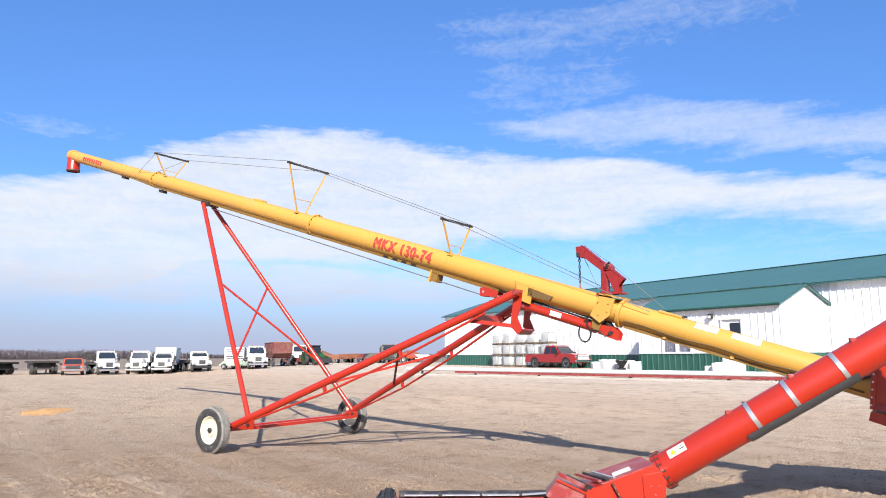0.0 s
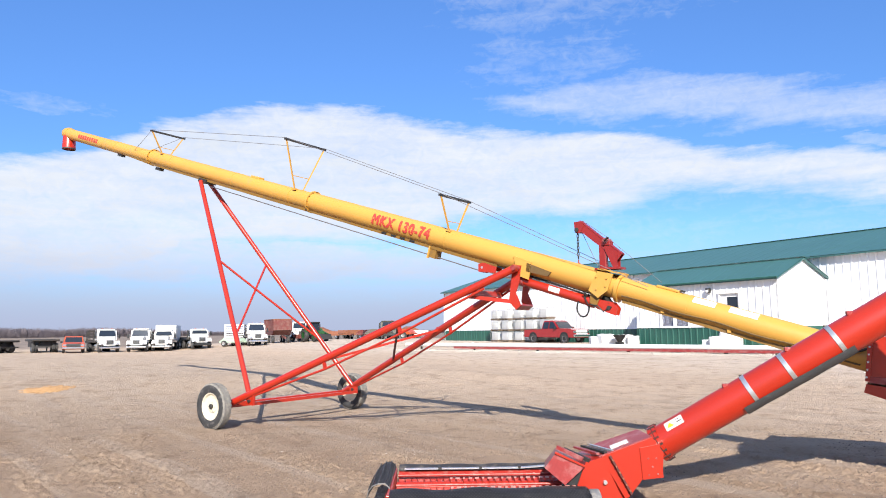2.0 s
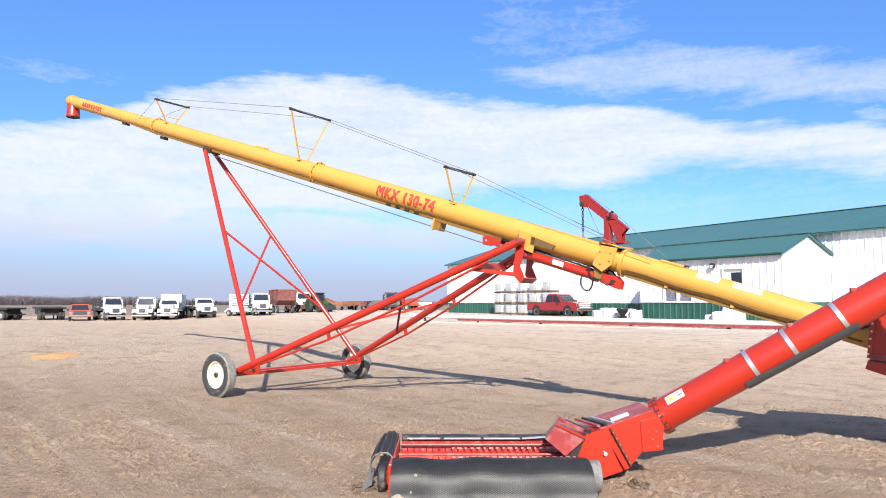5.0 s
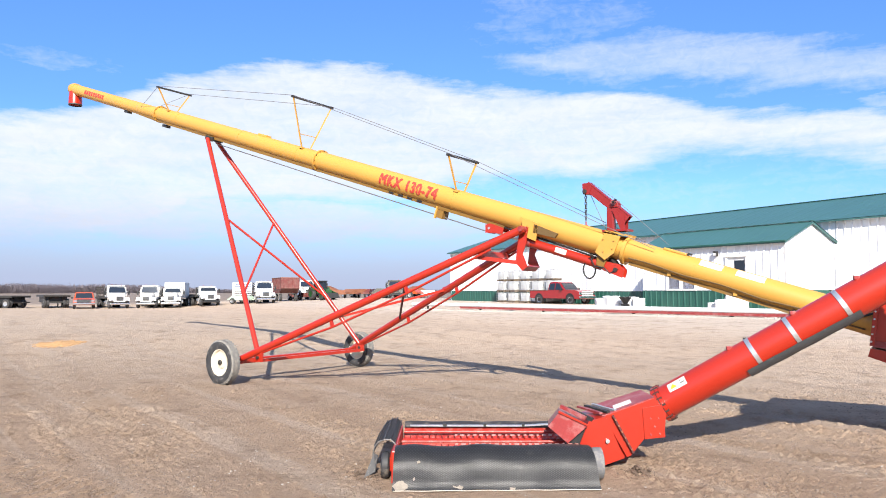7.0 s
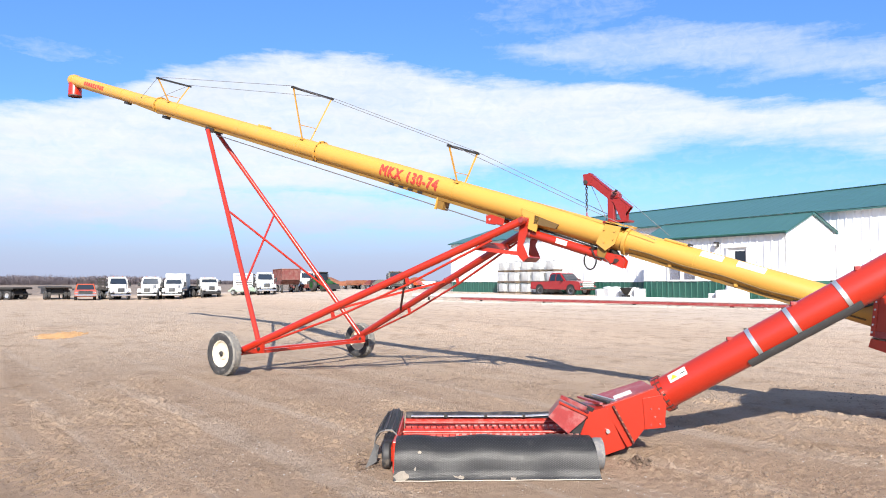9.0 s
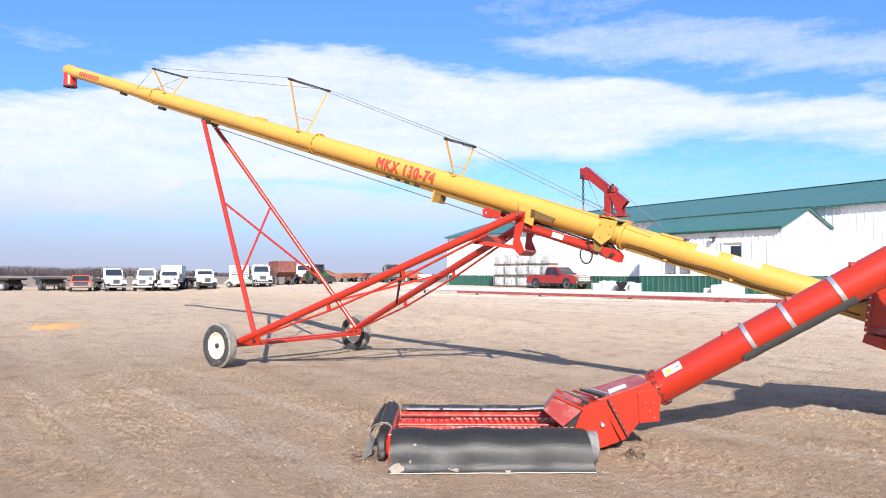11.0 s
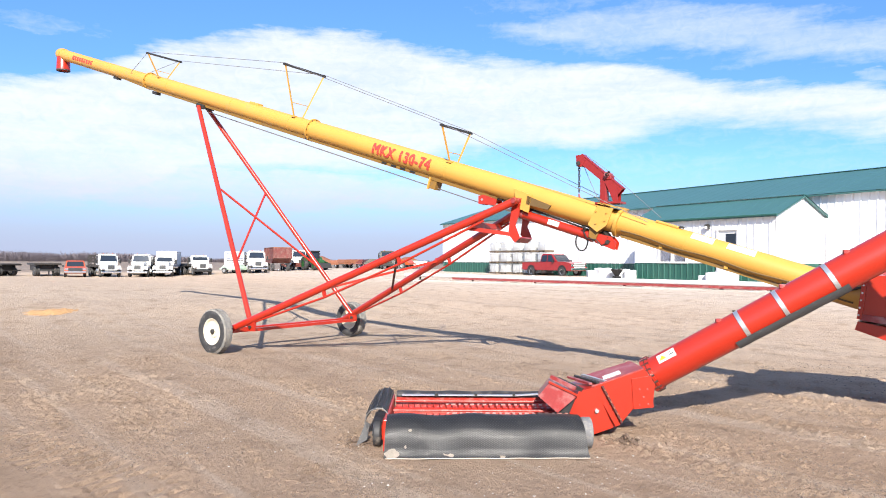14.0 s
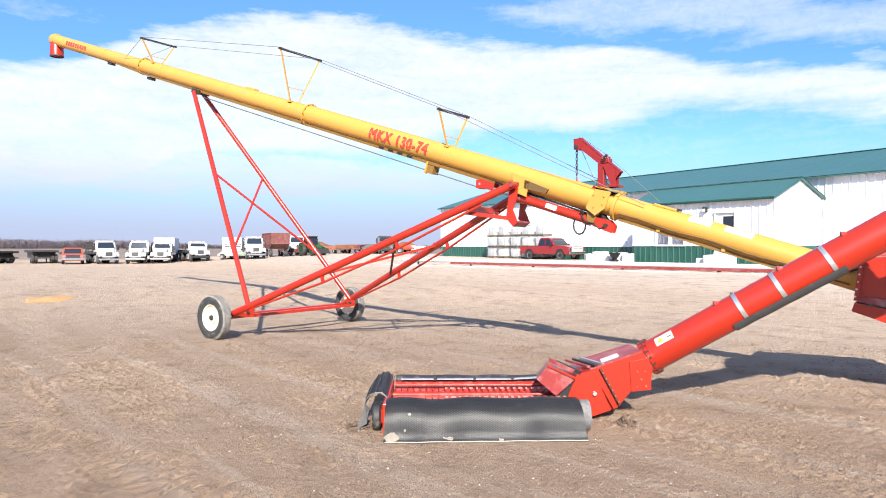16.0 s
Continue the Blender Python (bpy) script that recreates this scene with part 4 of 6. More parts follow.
    arm_d = (Vector((7.31, 0, 2.88)) - Vector((6.66, 0, 3.42))).normalized()
    arm_n = Vector((-arm_d.z, 0, arm_d.x))
    for sd in (-1, 1):
        part("crane_arm_web", prism([Vector((6.66, sd * 0.045, 3.42)) + arm_n * 0.075, Vector((7.33, sd * 0.045, 2.865)) + arm_n * 0.055, Vector((7.33, sd * 0.045, 2.865)) - arm_n * 0.06, Vector((6.66, sd * 0.045, 3.42)) - arm_n * 0.055], 0.012, (0, sd, 0)), "crane_red", cr)
        part("crane_gusset", prism([(7.09, sd * 0.06, 3.01), (7.29, sd * 0.06, 2.94), (7.29, sd * 0.06, 2.71), (7.22, sd * 0.06, 2.71), (7.13, sd * 0.06, 2.92)], 0.014, (0, sd, 0)), "crane_red", cr)
    part("crane_arm_top", beam(Vector((6.65, 0, 3.43)) + arm_n * 0.07, Vector((7.33, 0, 2.865)) + arm_n * 0.055, 0.125, 0.016), "crane_red", cr)
    part("crane_nose", prism([(6.60, -0.065, 3.47), (6.72, -0.065, 3.475), (6.76, -0.065, 3.39), (6.70, -0.065, 3.29), (6.61, -0.065, 3.30)], 0.13, (0, 1, 0)), "crane_red", cr)
    part("nose_pulley", cyl((6.645, -0.085, 3.34), (6.645, 0.085, 3.34), 0.035, seg=16), "dark_steel", cr)
    part("winch", cyl((7.12, -0.09, 3.13), (7.12, 0.09, 3.13), 0.045, seg=18), "red_dull", cr, smooth=True)
    part("winch_frame", box((7.12, 0, 3.09), (0.13, 0.15, 0.07), bevel=0.01), "crane_red", cr)
    part("winch_crank", tube([(7.12, -0.09, 3.13), (7.12, -0.14, 3.13), (7.19, -0.14, 3.16), (7.19, -0.2, 3.16)], 0.012, 8), "dark_steel", cr)
    for k in range(9):
        ring = [Vector((6.63, 0, 3.30 - k * 0.048)) + (Vector((0.016 * math.cos(g), 0, 0.032 * math.sin(g))) if k % 2 else Vector((0, 0.016 * math.cos(g), 0.032 * math.sin(g)))) for g in [2 * math.pi * j / 8 for j in range(9)]]
        part("chain_link", tube(ring, 0.007, 5), "dark_steel", cr)
    part("hook", tube([(6.63, 0, 2.87), (6.63, 0, 2.82), (6.67, 0, 2.79), (6.65, 0, 2.75), (6.6, 0, 2.77)], 0.012, 8), "red_dull", cr)
    part("crane_cable", tube([(6.70, 0.02, 3.30), (6.96, 0.02, 2.72)], 0.005, 5), "cable", cr)
    part("crane_cable", tube([(6.72, 0.0, 3.49), (7.12, 0.0, 3.19), (7.9, 0.1, 2.45)], 0.004, 5), "cable", cr)
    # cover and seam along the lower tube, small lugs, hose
    part("under_cover", beam(on_tube(7.4, 0, -0.165), on_tube(9.7, 0, -0.165), 0.2, 0.07), "yellow_shade", a)
    part("hydraulic_line", tube([on_tube(7.4 + 0.15 * k, -0.155, -0.098 + 0.012 * math.sin(k * 0.9)) for k in range(21)], 0.012, 6), "grime_shade", a, smooth=True)
    part("top_hatch", box(on_tube(7.98, 0, 0.182), (0.34, 0.16, 0.035), rot=pose(0, 0, 0, 0, 17.65, 0), bevel=0.01), "yellow", a)
    part("hatch_latch", box(on_tube(8.18, -0.04, 0.2), (0.06, 0.05, 0.03), rot=pose(0, 0, 0, 0, 17.65, 0)), "dark_steel", a)
    for s in (8.0, 8.9, 9.75):
        part("cover_clip", box(on_tube(s, -0.1, -0.15), (0.05, 0.04, 0.06)), "yellow", a)
    part("boot_hose", tube([on_tube(9.6, -0.12, -0.14), on_tube(9.95, -0.17, -0.13), on_tube(10.25, -0.2, -0.02), on_tube(10.46, -0.22, 0.14)], 0.016, 8), "hose", a)
    # intake boot at the lower end
    bt = part("intake_boot", prism([(10.52, -0.36, 1.64), (12.1, -0.36, 1.74), (12.1, -0.36, 0.92), (10.45, -0.36, 1.16)], 0.8, (0, 1, 0)), "red", a, "red intake boot housing")
    part("boot_flange", prism([(10.49, -0.40, 1.67), (10.54, -0.40, 1.67), (10.47, -0.40, 1.12), (10.42, -0.40, 1.12)], 0.88, (0, 1, 0)), "red", bt)
    for k in range(6):
        part("boot_bolt", cyl((10.51 - k * 0.014, -0.42, 1.62 - k * 0.09), (10.51 - k * 0.014, -0.40, 1.62 - k * 0.09), 0.012, seg=8), "steel", bt)
    part("boot_lip", prism([(10.46, -0.39, 1.18), (12.1, -0.39, 0.98), (12.1, -0.39, 0.86), (10.45, -0.39, 1.11)], 0.9, (0, 1, 0)), "red_dull", bt)
    part("boot_tray", prism([(10.43, -0.40, 1.09), (10.40, -0.40, 0.99), (12.1, -0.40, 0.40), (12.1, -0.40, 0.80)], 0.95, (0, 1, 0)), "red", bt)
    part("boot_slot", prism([(10.95, -0.366, 1.42), (11.4, -0.366, 1.55), (11.4, -0.366, 1.48), (11.0, -0.366, 1.34)], 0.012, (0, -1, 0)), "dark_steel", bt)
    part("boot_stand", cyl((11.5, 0, 0.0), (11.5, 0, 0.9), 0.06, seg=16), "red", bt)
    part("boot_stand_foot", cyl((11.5, 0, 0.0), (11.5, 0, 0.03), 0.18, seg=20), "red_dull", bt)
    return a


main_auger()


# ---- swing auger and its low hopper ----
def swing_hopper():
    a = thing("swing_hopper", Matrix.Translation((0.45, 6.9, 0)), "red swing auger with low hopper and black rubber aprons", "hopper")
    w = dict(world=True)
    P0, P1 = Vector((2.292, 7.326, 0.562)), Vector((4.99, 6.077, 2.410))
    D = (P1 - P0).normalized()
    U = (Vector((0, 0, 1)) - D * D.z).normalized()
    S = D.cross(U)                      # towards the camera is -S or +S
    S = S if S.y < 0 else -S

    def tp(l, ang, r):
        return P0 + D * l + (S * math.cos(ang) + U * math.sin(ang)) * r
    R = 0.168
    part("tube", cyl(P0, P1, R, seg=64), "red", a, smooth=True, **w)
    part("collar", cyl(P0 + D * 0.01, P0 + D * 0.05, R + 0.022, seg=40), "red", a, smooth=True, **w)
    part("collar_seam", cyl(P0 + D * 0.05, P0 + D * 0.062, R + 0.016, seg=40), "grime_red", a, smooth=True, **w)
    part("collar", cyl(P0 + D * 0.062, P0 + D * 0.09, R + 0.02, seg=40), "red", a, smooth=True, **w)
    for k in range(16):
        g = 2 * math.pi * k / 16
        p = tp(0.05, g, R + 0.018)
        part("collar_bolt", cyl(p - D * 0.028, p + D * 0.05, 0.011, seg=6), "grime_red" if k % 3 else "dark_steel", a, **w)
    for l in (1.11, 1.52, 2.03):
        b = part("band", cyl(P0 + D * (l - 0.022), P0 + D * (l + 0.022), R + 0.006, seg=56), "steel", a, "bright steel hose band", smooth=True, **w)
        part("band_screw", box(tp(l, 1.45, R + 0.006), (0.03, 0.02, 0.018)), "dark_steel", b, **w)
    for l in (0.93, 1.62, 2.27):
        part("lug", box(tp(l, 1.3, R + 0.006), (0.06, 0.03, 0.04), bevel=0.006), "red_dull", a, **w)
    # black rubber sheet clamped round the underside
    bm = bmesh.new()
    n = 14
    for side in (0,):
        rows = []
        for i in range(13):
            l = 0.96 + (2.12 - 0.96) * i / 12
            rows.append([bm.verts.new(tp(l, -0.55 - 1.9 * j / n, R + 0.012 + 0.002 * math.sin(i * 1.9 + j))) for j in range(n + 1)])
        for r0, r1 in zip(rows, rows[1:]):
            for j in range(n):
                bm.faces.new((r0[j], r0[j + 1], r1[j + 1], r1[j]))
    part("underside_sheet", bm, "sheet", a, "grey rubber sheet banded round the tube's underside", smooth=True, **w)

    def patch(l0, l1, g0, g1, r, bm=None):
        bm = bm or bmesh.new()
        for j in range(8):
            a0, a1 = g0 + (g1 - g0) * j / 8, g0 + (g1 - g0) * (j + 1) / 8
            bm.faces.new([bm.verts.new(tp(l, g, r)) for l, g in ((l0, a0), (l1, a0), (l1, a1), (l0, a1))])
        return bm
    d = part("warning_decal", patch(0.20, 0.40, 0.42, 1.02, R + 0.003), "sticker", a, "white warning decal with a yellow triangle", **w)
    bm = bmesh.new()
    bm.faces.new([bm.verts.new(tp(l, g, R + 0.009)) for l, g in ((0.215, 0.55), (0.30, 0.55), (0.258, 0.86))])
    part("warning_triangle", bm, "sticker_yellow", d, **w)
    bm = patch(0.33, 0.385, 0.62, 0.69, R + 0.006)
    patch(0.33, 0.37, 0.8, 0.85, R + 0.006, bm)
    part("decal_bars", bm, "black", d, **w)
    # head at the top end, emptying towards the boot
    E = P1
    hb = part("head_box", box(E + D * 0.15, (0.5, 0.5, 0.6), rot=frame_of(P0, P1)[0].to_3x3().to_4x4(), bevel=0.02), "red", a, **w)
    part("head_cap", prism([tuple(E + U * 0.18 - D * 0.5 + S * 0.16), tuple(E + U * 0.42 + S * 0.2), tuple(E + U * 0.42 + D * 0.5 + S * 0.2), tuple(E + U * 0.18 + D * 0.5 + S * 0.2)], 0.4, tuple(-S)), "red_dull", hb, **w)
    part("head_spout", cyl(tuple(E + D * 0.2 - U * 0.1), (5.95, 7.75, 1.5), 0.2, seg=24), "red", a, smooth=True, **w)

    # transition housing between hopper and tube
    yf, dp = 6.94, 0.5
    part("end_plate", prism([(1.36, yf - 0.06, 0.26), (1.45, yf - 0.06, 0.48), (1.62, yf - 0.06, 0.525), (1.80, yf - 0.06, 0.12), (1.60, yf - 0.06, 0.05), (1.42, yf - 0.06, 0.15)], dp, (0, 1, 0)), "red", a, **w)
    part("housing", prism([(1.62, yf, 0.52), (2.0, yf, 0.652), (2.13, yf, 0.70), (2.24, yf, 0.55), (2.22, yf, 0.34), (2.02, yf, 0.30), (1.88, yf, 0.13), (1.80, yf, 0.11)], dp + 0.05, (0, 1, 0)), "red", a, "red welded transition housing", **w)
    cf = part("bolted_cover", prism([(2.0, yf - 0.012, 0.60), (2.2, yf - 0.012, 0.635), (2.225, yf - 0.012, 0.315), (2.02, yf - 0.012, 0.295)], 0.014, (0, 1, 0)), "red", a, **w)
    for x, z in ((2.08, 0.5), (2.16, 0.5), (2.08, 0.34), (2.17, 0.35), (2.12, 0.42)):
        part("cover_bolt", cyl((x, yf - 0.02, z), (x, yf - 0.008, z), 0.009, seg=8), "red_dull", cf, **w)
    for p, q in (((1.63, yf - 0.03, 0.50), (1.84, yf - 0.03, 0.13)), ((1.70, yf - 0.02, 0.53), (1.90, yf - 0.02, 0.16))):
        part("flange_bar", beam(p, q, 0.022, 0.02), "grime_red" if p[0] > 1.65 else "red", a, **w)
    for k in range(6):
        p = lerp((1.705, yf - 0.035, 0.52), (1.895, yf - 0.035, 0.17), (k + 0.5) / 6)
        part("flange_bolt", cyl(p, p + Vector((0, -0.016, 0)), 0.010, seg=6), "rust", a, **w)
    part("pivot_bolt", cyl((1.63, yf - 0.09, 0.29), (1.63, yf - 0.05, 0.29), 0.02, seg=10), "steel", a, **w)
    part("top_cover", prism([(1.60, yf + 0.01, 0.512), (2.13, yf + 0.01, 0.698), (2.13, yf + 0.5, 0.698), (1.54, yf + 0.5, 0.512)], 0.012, (0, 0, 1)), "red_dull", a, "dusty faded top cover with sky sheen in its colour", **w)
    part("top_decal", prism([(1.74, yf + 0.1, 0.574), (1.92, yf + 0.1, 0.638), (1.94, yf + 0.24, 0.645), (1.76, yf + 0.24, 0.581)], 0.004, (0, 0, 1)), "sticker", a, "white label", **w)
    for k in range(3):
        x = 1.50 + k * 0.075
        part("hinge_strap", beam((x - 0.06, yf + 0.42, 0.545 + k * 0.012), (x + 0.09, yf + 0.02, 0.545 + k * 0.012), 0.035, 0.02), ("red_dull", "dark_steel", "steel")[k], a, **w)
    # hooded cover over the screws' outlet
    hood = [(1.037, 0.438), (1.15, 0.578), (1.43, 0.442), (1.232, 0.273)]
    hd = part("outlet_hood", prism([(x, 6.84, z) for x, z in hood], 0.012, (0, 1, 0)), "red_dull", a, "faded dusty red hood", **w)
    part("hood_side", prism([(1.037, 6.852, 0.438), (1.15, 6.852, 0.578), (1.225, 7.3, 0.55), (1.11, 7.3, 0.41)], 0.012, (0.78, 0, -0.62)), "red_dull", hd, **w)
    part("hood_top", prism([(1.15, 6.852, 0.578), (1.43, 6.852, 0.442), (1.50, 7.3, 0.415), (1.225, 7.3, 0.55)], 0.012, (-0.44, 0, -0.9)), "red_dull", hd, **w)
    part("hood_lip", beam((1.14, 6.83, 0.585), (1.435, 6.83, 0.449), 0.016, 0.02), "red", hd, **w)
    for k in range(2):
        part("hood_handle", beam((1.20 + k * 0.07, 7.05, 0.60 - k * 0.02), (1.42 + k * 0.07, 6.88, 0.51 - k * 0.015), 0.03, 0.035), ("red_dull", "dark_steel")[k], hd, **w)
    part("outlet_dark", prism([(1.2, 6.9, 0.25), (1.42, 6.9, 0.43), (1.40, 6.9, 0.2), (1.25, 6.9, 0.12)], 0.02, (0, 1, 0)), "black", a, **w)

    # hopper pan with sloped walls
    x0, x1, y0, y1 = -0.42, 1.345, 6.38, 7.62
    part("pan_floor", box(((x0 + x1) / 2, (y0 + y1) / 2, 0.05), (x1 - x0, y1 - y0, 0.03)), "red_dull", a, **w)
    part("rear_wall", prism([(x0, y1, 0.29), (x1 - 0.06, y1, 0.29), (x1 - 0.06, y1 - 0.3, 0.12), (x0, y1 - 0.3, 0.12)], 0.015, (0, 0, -1)), "worn_red", a, **w)
    part("front_wall", prism([(x0, y0 + 0.1, 0.27), (x1, y0 + 0.1, 0.27), (x1, y0 + 0.2, 0.10), (x0, y0 + 0.2, 0.10)], 0.015, (0, 0, -1)), "worn_red", a, **w)
    part("side_wall", box((x0 - 0.035, (y0 + y1) / 2 - 0.04, 0.165), (0.035, y1 - y0, 0.29), bevel=0.006), "red", a, **w)
    part("side_wall", box((x1 - 0.02, (y0 + y1) / 2, 0.15), (0.025, y1 - y0, 0.22)), "red", a, **w)
    part("divider", prism([(x0, 6.93, 0.12), (x0, 7.02, 0.225), (x0, 7.11, 0.12)], x1 - x0 - 0.1, (1, 0, 0)), "worn_red", a, **w)
    for y, z in ((6.80, 0.19), (7.22, 0.19)):
        sc = part("screw_shaft", cyl((x0, y, z), (x1, y, z), 0.055, seg=18), "red", a, smooth=True, **w)
        bm = bmesh.new()
        steps, turns, r = 648, 27.0, 0.088
        inn, out = [], []
        for k in range(steps + 1):
            g = 2 * math.pi * turns * k / steps
            x = x0 + (x1 - x0) * k / steps
            inn.append(bm.verts.new((x, y + 0.05 * math.cos(g), z + 0.05 * math.sin(g))))
            out.append(bm.verts.new((x, y + r * math.cos(g), z + r * math.sin(g))))
        for k in range(steps):
            bm.faces.new((inn[k], inn[k + 1], out[k + 1], out[k]))
        part("flighting", bm, "worn_red", sc, "worn red screw flighting with bright edges", smooth=True, **w)
        for k in range(8, 27):
            x = x0 + (x1 - x0) * (k + 0.25) / 27
            cut = 0.016 + 0.006 * math.sin(k * 2.3)
            bm = bmesh.new()
            v = [bm.verts.new((x + (x1 - x0) / 27 * (g / 6.283) + dx, y - (r + 0.003) * math.cos(g), z + (r + 0.003) * math.sin(g))) for g in (1.15, 1.45, 1.75) for dx in (-cut, cut)]
            bm.faces.new((v[0], v[1], v[3], v[2]))
            bm.faces.new((v[2], v[3], v[5], v[4]))
            part("worn_edge", bm, "bright_wear", sc, **w)
    for y, z in ((7.44, 0.262), (7.03, 0.25)):
        part("grate_bar", cyl((x0, y, z), (x1 - 0.1, y, z), 0.014, seg=10), "worn_red", a, smooth=True, **w)
    # rear flap with bright retaining strips
    bm = bmesh.new()
    rows = []
    for i in range(25):
        x = x0 + 0.0 + (x1 - x0 - 0.05) * i / 24
        wv = 0.004 * math.sin(i * 0.9)
        rows.append([bm.verts.new((x, y1 + dy, z)) for dy, z in ((-0.05, 0.285), (0.06, 0.325 + wv), (0.14, 0.315 + wv), (0.26, 0.20), (0.34, 0.03), (0.35, 0.0), (0.33, 0.0), (0.25, 0.185), (0.13, 0.30 + wv), (0.06, 0.31 + wv))])
    for r0, r1 in zip(rows, rows[1:]):
        for j in range(10):
            bm.faces.new((r0[j], r0[(j + 1) % 10], r1[(j + 1) % 10], r1[j]))
    part("rear_flap", bm, "rubber", a, "black rubber rear flap", smooth=True, **w)
    for k, (xa, xb) in enumerate(((-0.36, 0.0), (0.04, 0.44), (0.47, 0.86), (0.88, 1.22))):
        part("retaining_strip", beam((xa, y1 - 0.055, 0.305), (xb, y1 - 0.055, 0.305 + (0.02 if k == 3 else 0)), 0.05, 0.012), "steel", a, "bright steel strip", **w)
        part("strip_clamp", box((xb + 0.015, y1 - 0.04, 0.31), (0.03, 0.08, 0.03)), "dark_steel", a, **w)
    # front apron: a rubber belt bulging forward to the ground
    bm = bmesh.new()
    prof = [(0.20, 0.300), (0.11, 0.330), (0.02, 0.328), (-0.075, 0.292), (-0.135, 0.232), (-0.165, 0.16), (-0.175, 0.088), (-0.19, 0.03), (-0.215, 0.004)]
    nx = 48
    rows = []
    for i in range(nx + 1):
        k = i / nx
        x = x0 - 0.02 + (x1 - x0 + 0.04) * k
        wv = 0.010 * noise.noise((k * 6, 1.0, 0)) + 0.006 * math.sin(k * 17)
        ln = []
        for j, (dy, z) in enumerate(prof):
            ex = 0.055 * (k ** 4) * (j / 8) if k > 0.5 else -0.015 * (1 - k) ** 6 * (j / 8)
            ln.append(bm.verts.new((x + ex, y0 + dy + wv * (j / 4) + 0.06 * k, max(0.004, z + (wv if j < 7 else 0.4 * abs(wv))))))
        rows.append(ln)
    for r0, r1 in zip(rows, rows[1:]):
        for j in range(8):
            bm.faces.new((r0[j], r0[j + 1], r1[j + 1], r1[j]))
    ext = bmesh.ops.solidify(bm, geom=bm.faces[:], thickness=0.012)
    part("front_apron", bm, "belt", a, "black diamond-pattern rubber belt apron, scuffed", smooth=True, **w)
    bm = tube([(r[-1]) for r in [Vector((x0 - 0.02 + (x1 - x0 + 0.09) * i / 24, y0 - 0.235 + 0.06 * i / 24 + 0.006 * math.sin(i * 1.3), 0.008)) for i in range(25)] for r in [[r]]], 0.0045, 6)
    part("frayed_edge", bm, "frayed", a, "pale frayed fabric edge", **w)
    for x, y, z, sx, sz in ((-0.375, 6.185, 0.042, 0.125, 0.075), (0.13, 6.19, 0.025, 0.11, 0.035), (0.62, 6.2, 0.018, 0.06, 0.02), (-0.22, 6.232, 0.24, 0.035, 0.025), (-0.26, 6.196, 0.10, 0.02, 0.03)):
        bm = bmesh.new()
        ring = [bm.verts.new((x + math.cos(g) * sx * 0.5 * k, y + (math.sin(g) * sz * 0.5 * k) * 0.35, z + math.sin(g) * sz * 0.5 * k)) for g, k in [(2 * math.pi * q / 14, 1 + 0.7 * noise.noise((q * 0.9, x * 7, 2))) for q in range(14)]]
        bm.faces.new(ring)
        bmesh.ops.solidify(bm, geom=bm.faces[:], thickness=0.006)
        part("torn_patch", bm, "frayed", a, "pale torn canvas showing through", **w)
    # left flap: a stiff belt strip bent over the side wall, its front end arched over the caster
    bm = bmesh.new()
    prof = [(0.0, 0.27), (-0.02, 0.335), (-0.06, 0.372), (-0.12, 0.378), (-0.18, 0.352), (-0.225, 0.29), (-0.245, 0.19)]
    rows = []
    for i in range(17):
        k = i / 16
        rows.append([bm.verts.new((x0 + dx * (1.0 - 0.08 * k) - 0.02, 6.62 + 0.98 * k + 0.05 * max(0, j - 3) * (1 - k), z * (0.93 + 0.07 * k) + 0.008 * math.sin(k * 7 + j))) for j, (dx, z) in enumerate(prof)])
    for r0, r1 in zip(rows, rows[1:]):
        for j in range(6):
            bm.faces.new((r0[j], r0[j + 1], r1[j + 1], r1[j]))
    edge = [v.co.copy() for v in rows[0]]
    bmesh.ops.solidify(bm, geom=bm.faces[:], thickness=0.014)
    fl = part("side_flap", bm, "sheet", a, "stiff black rubber flap bent over the side", smooth=True, **w)
    part("flap_edge", tube([e + Vector((0, -0.006, 0.004)) for e in edge], 0.007, 6), "rubber_grey", fl, "worn grey cut edge", **w)
    for j, (dx, z) in enumerate(prof[1:6], 1):
        line = []
        for i in range(9):
            kk = i / 8
            line.append(Vector((x0 + dx * (1.0 - 0.08 * kk) * 1.01 - 0.02, 6.63 + 0.96 * kk + 0.05 * max(0, j - 3) * (1 - kk), z * (0.93 + 0.07 * kk) + 0.008 * math.sin(kk * 7 + j) + 0.012)))
        part("flap_rib", tube(line, 0.006, 5), "rubber", fl, **w)
    part("torn_strip", prism([(x0 - 0.245, 6.66, 0.22), (x0 - 0.205, 6.64, 0.20), (x0 - 0.225, 6.60, 0.06), (x0 - 0.33, 6.58, 0.005)], 0.012, (0.2, 1, 0)), "rubber", a, "torn hanging rubber strip", **w)
    ct = part("caster", lathe([(0.001, -0.04), (0.05, -0.045), (0.06, -0.03), (0.10, -0.04), (0.118, -0.025), (0.122, 0.0), (0.118, 0.025), (0.10, 0.04), (0.001, 0.04)], Matrix.Translation((x0 - 0.125, 6.6, 0.125)) @ pose(0, 0, 0, 0, 90, 0), 28), "rubber", a, "dirty small caster wheel", smooth=True, **w)
    part("caster_hub", cyl((x0 - 0.175, 6.6, 0.125), (x0 - 0.08, 6.6, 0.125), 0.03, seg=12), "dark_steel", ct, **w)
    part("caster_bracket", prism([(x0 - 0.055, 6.5, 0.22), (x0 - 0.055, 6.74, 0.24), (x0 - 0.055, 6.66, 0.08), (x0 - 0.055, 6.54, 0.08)], 0.025, (-1, 0, 0)), "red", a, **w)
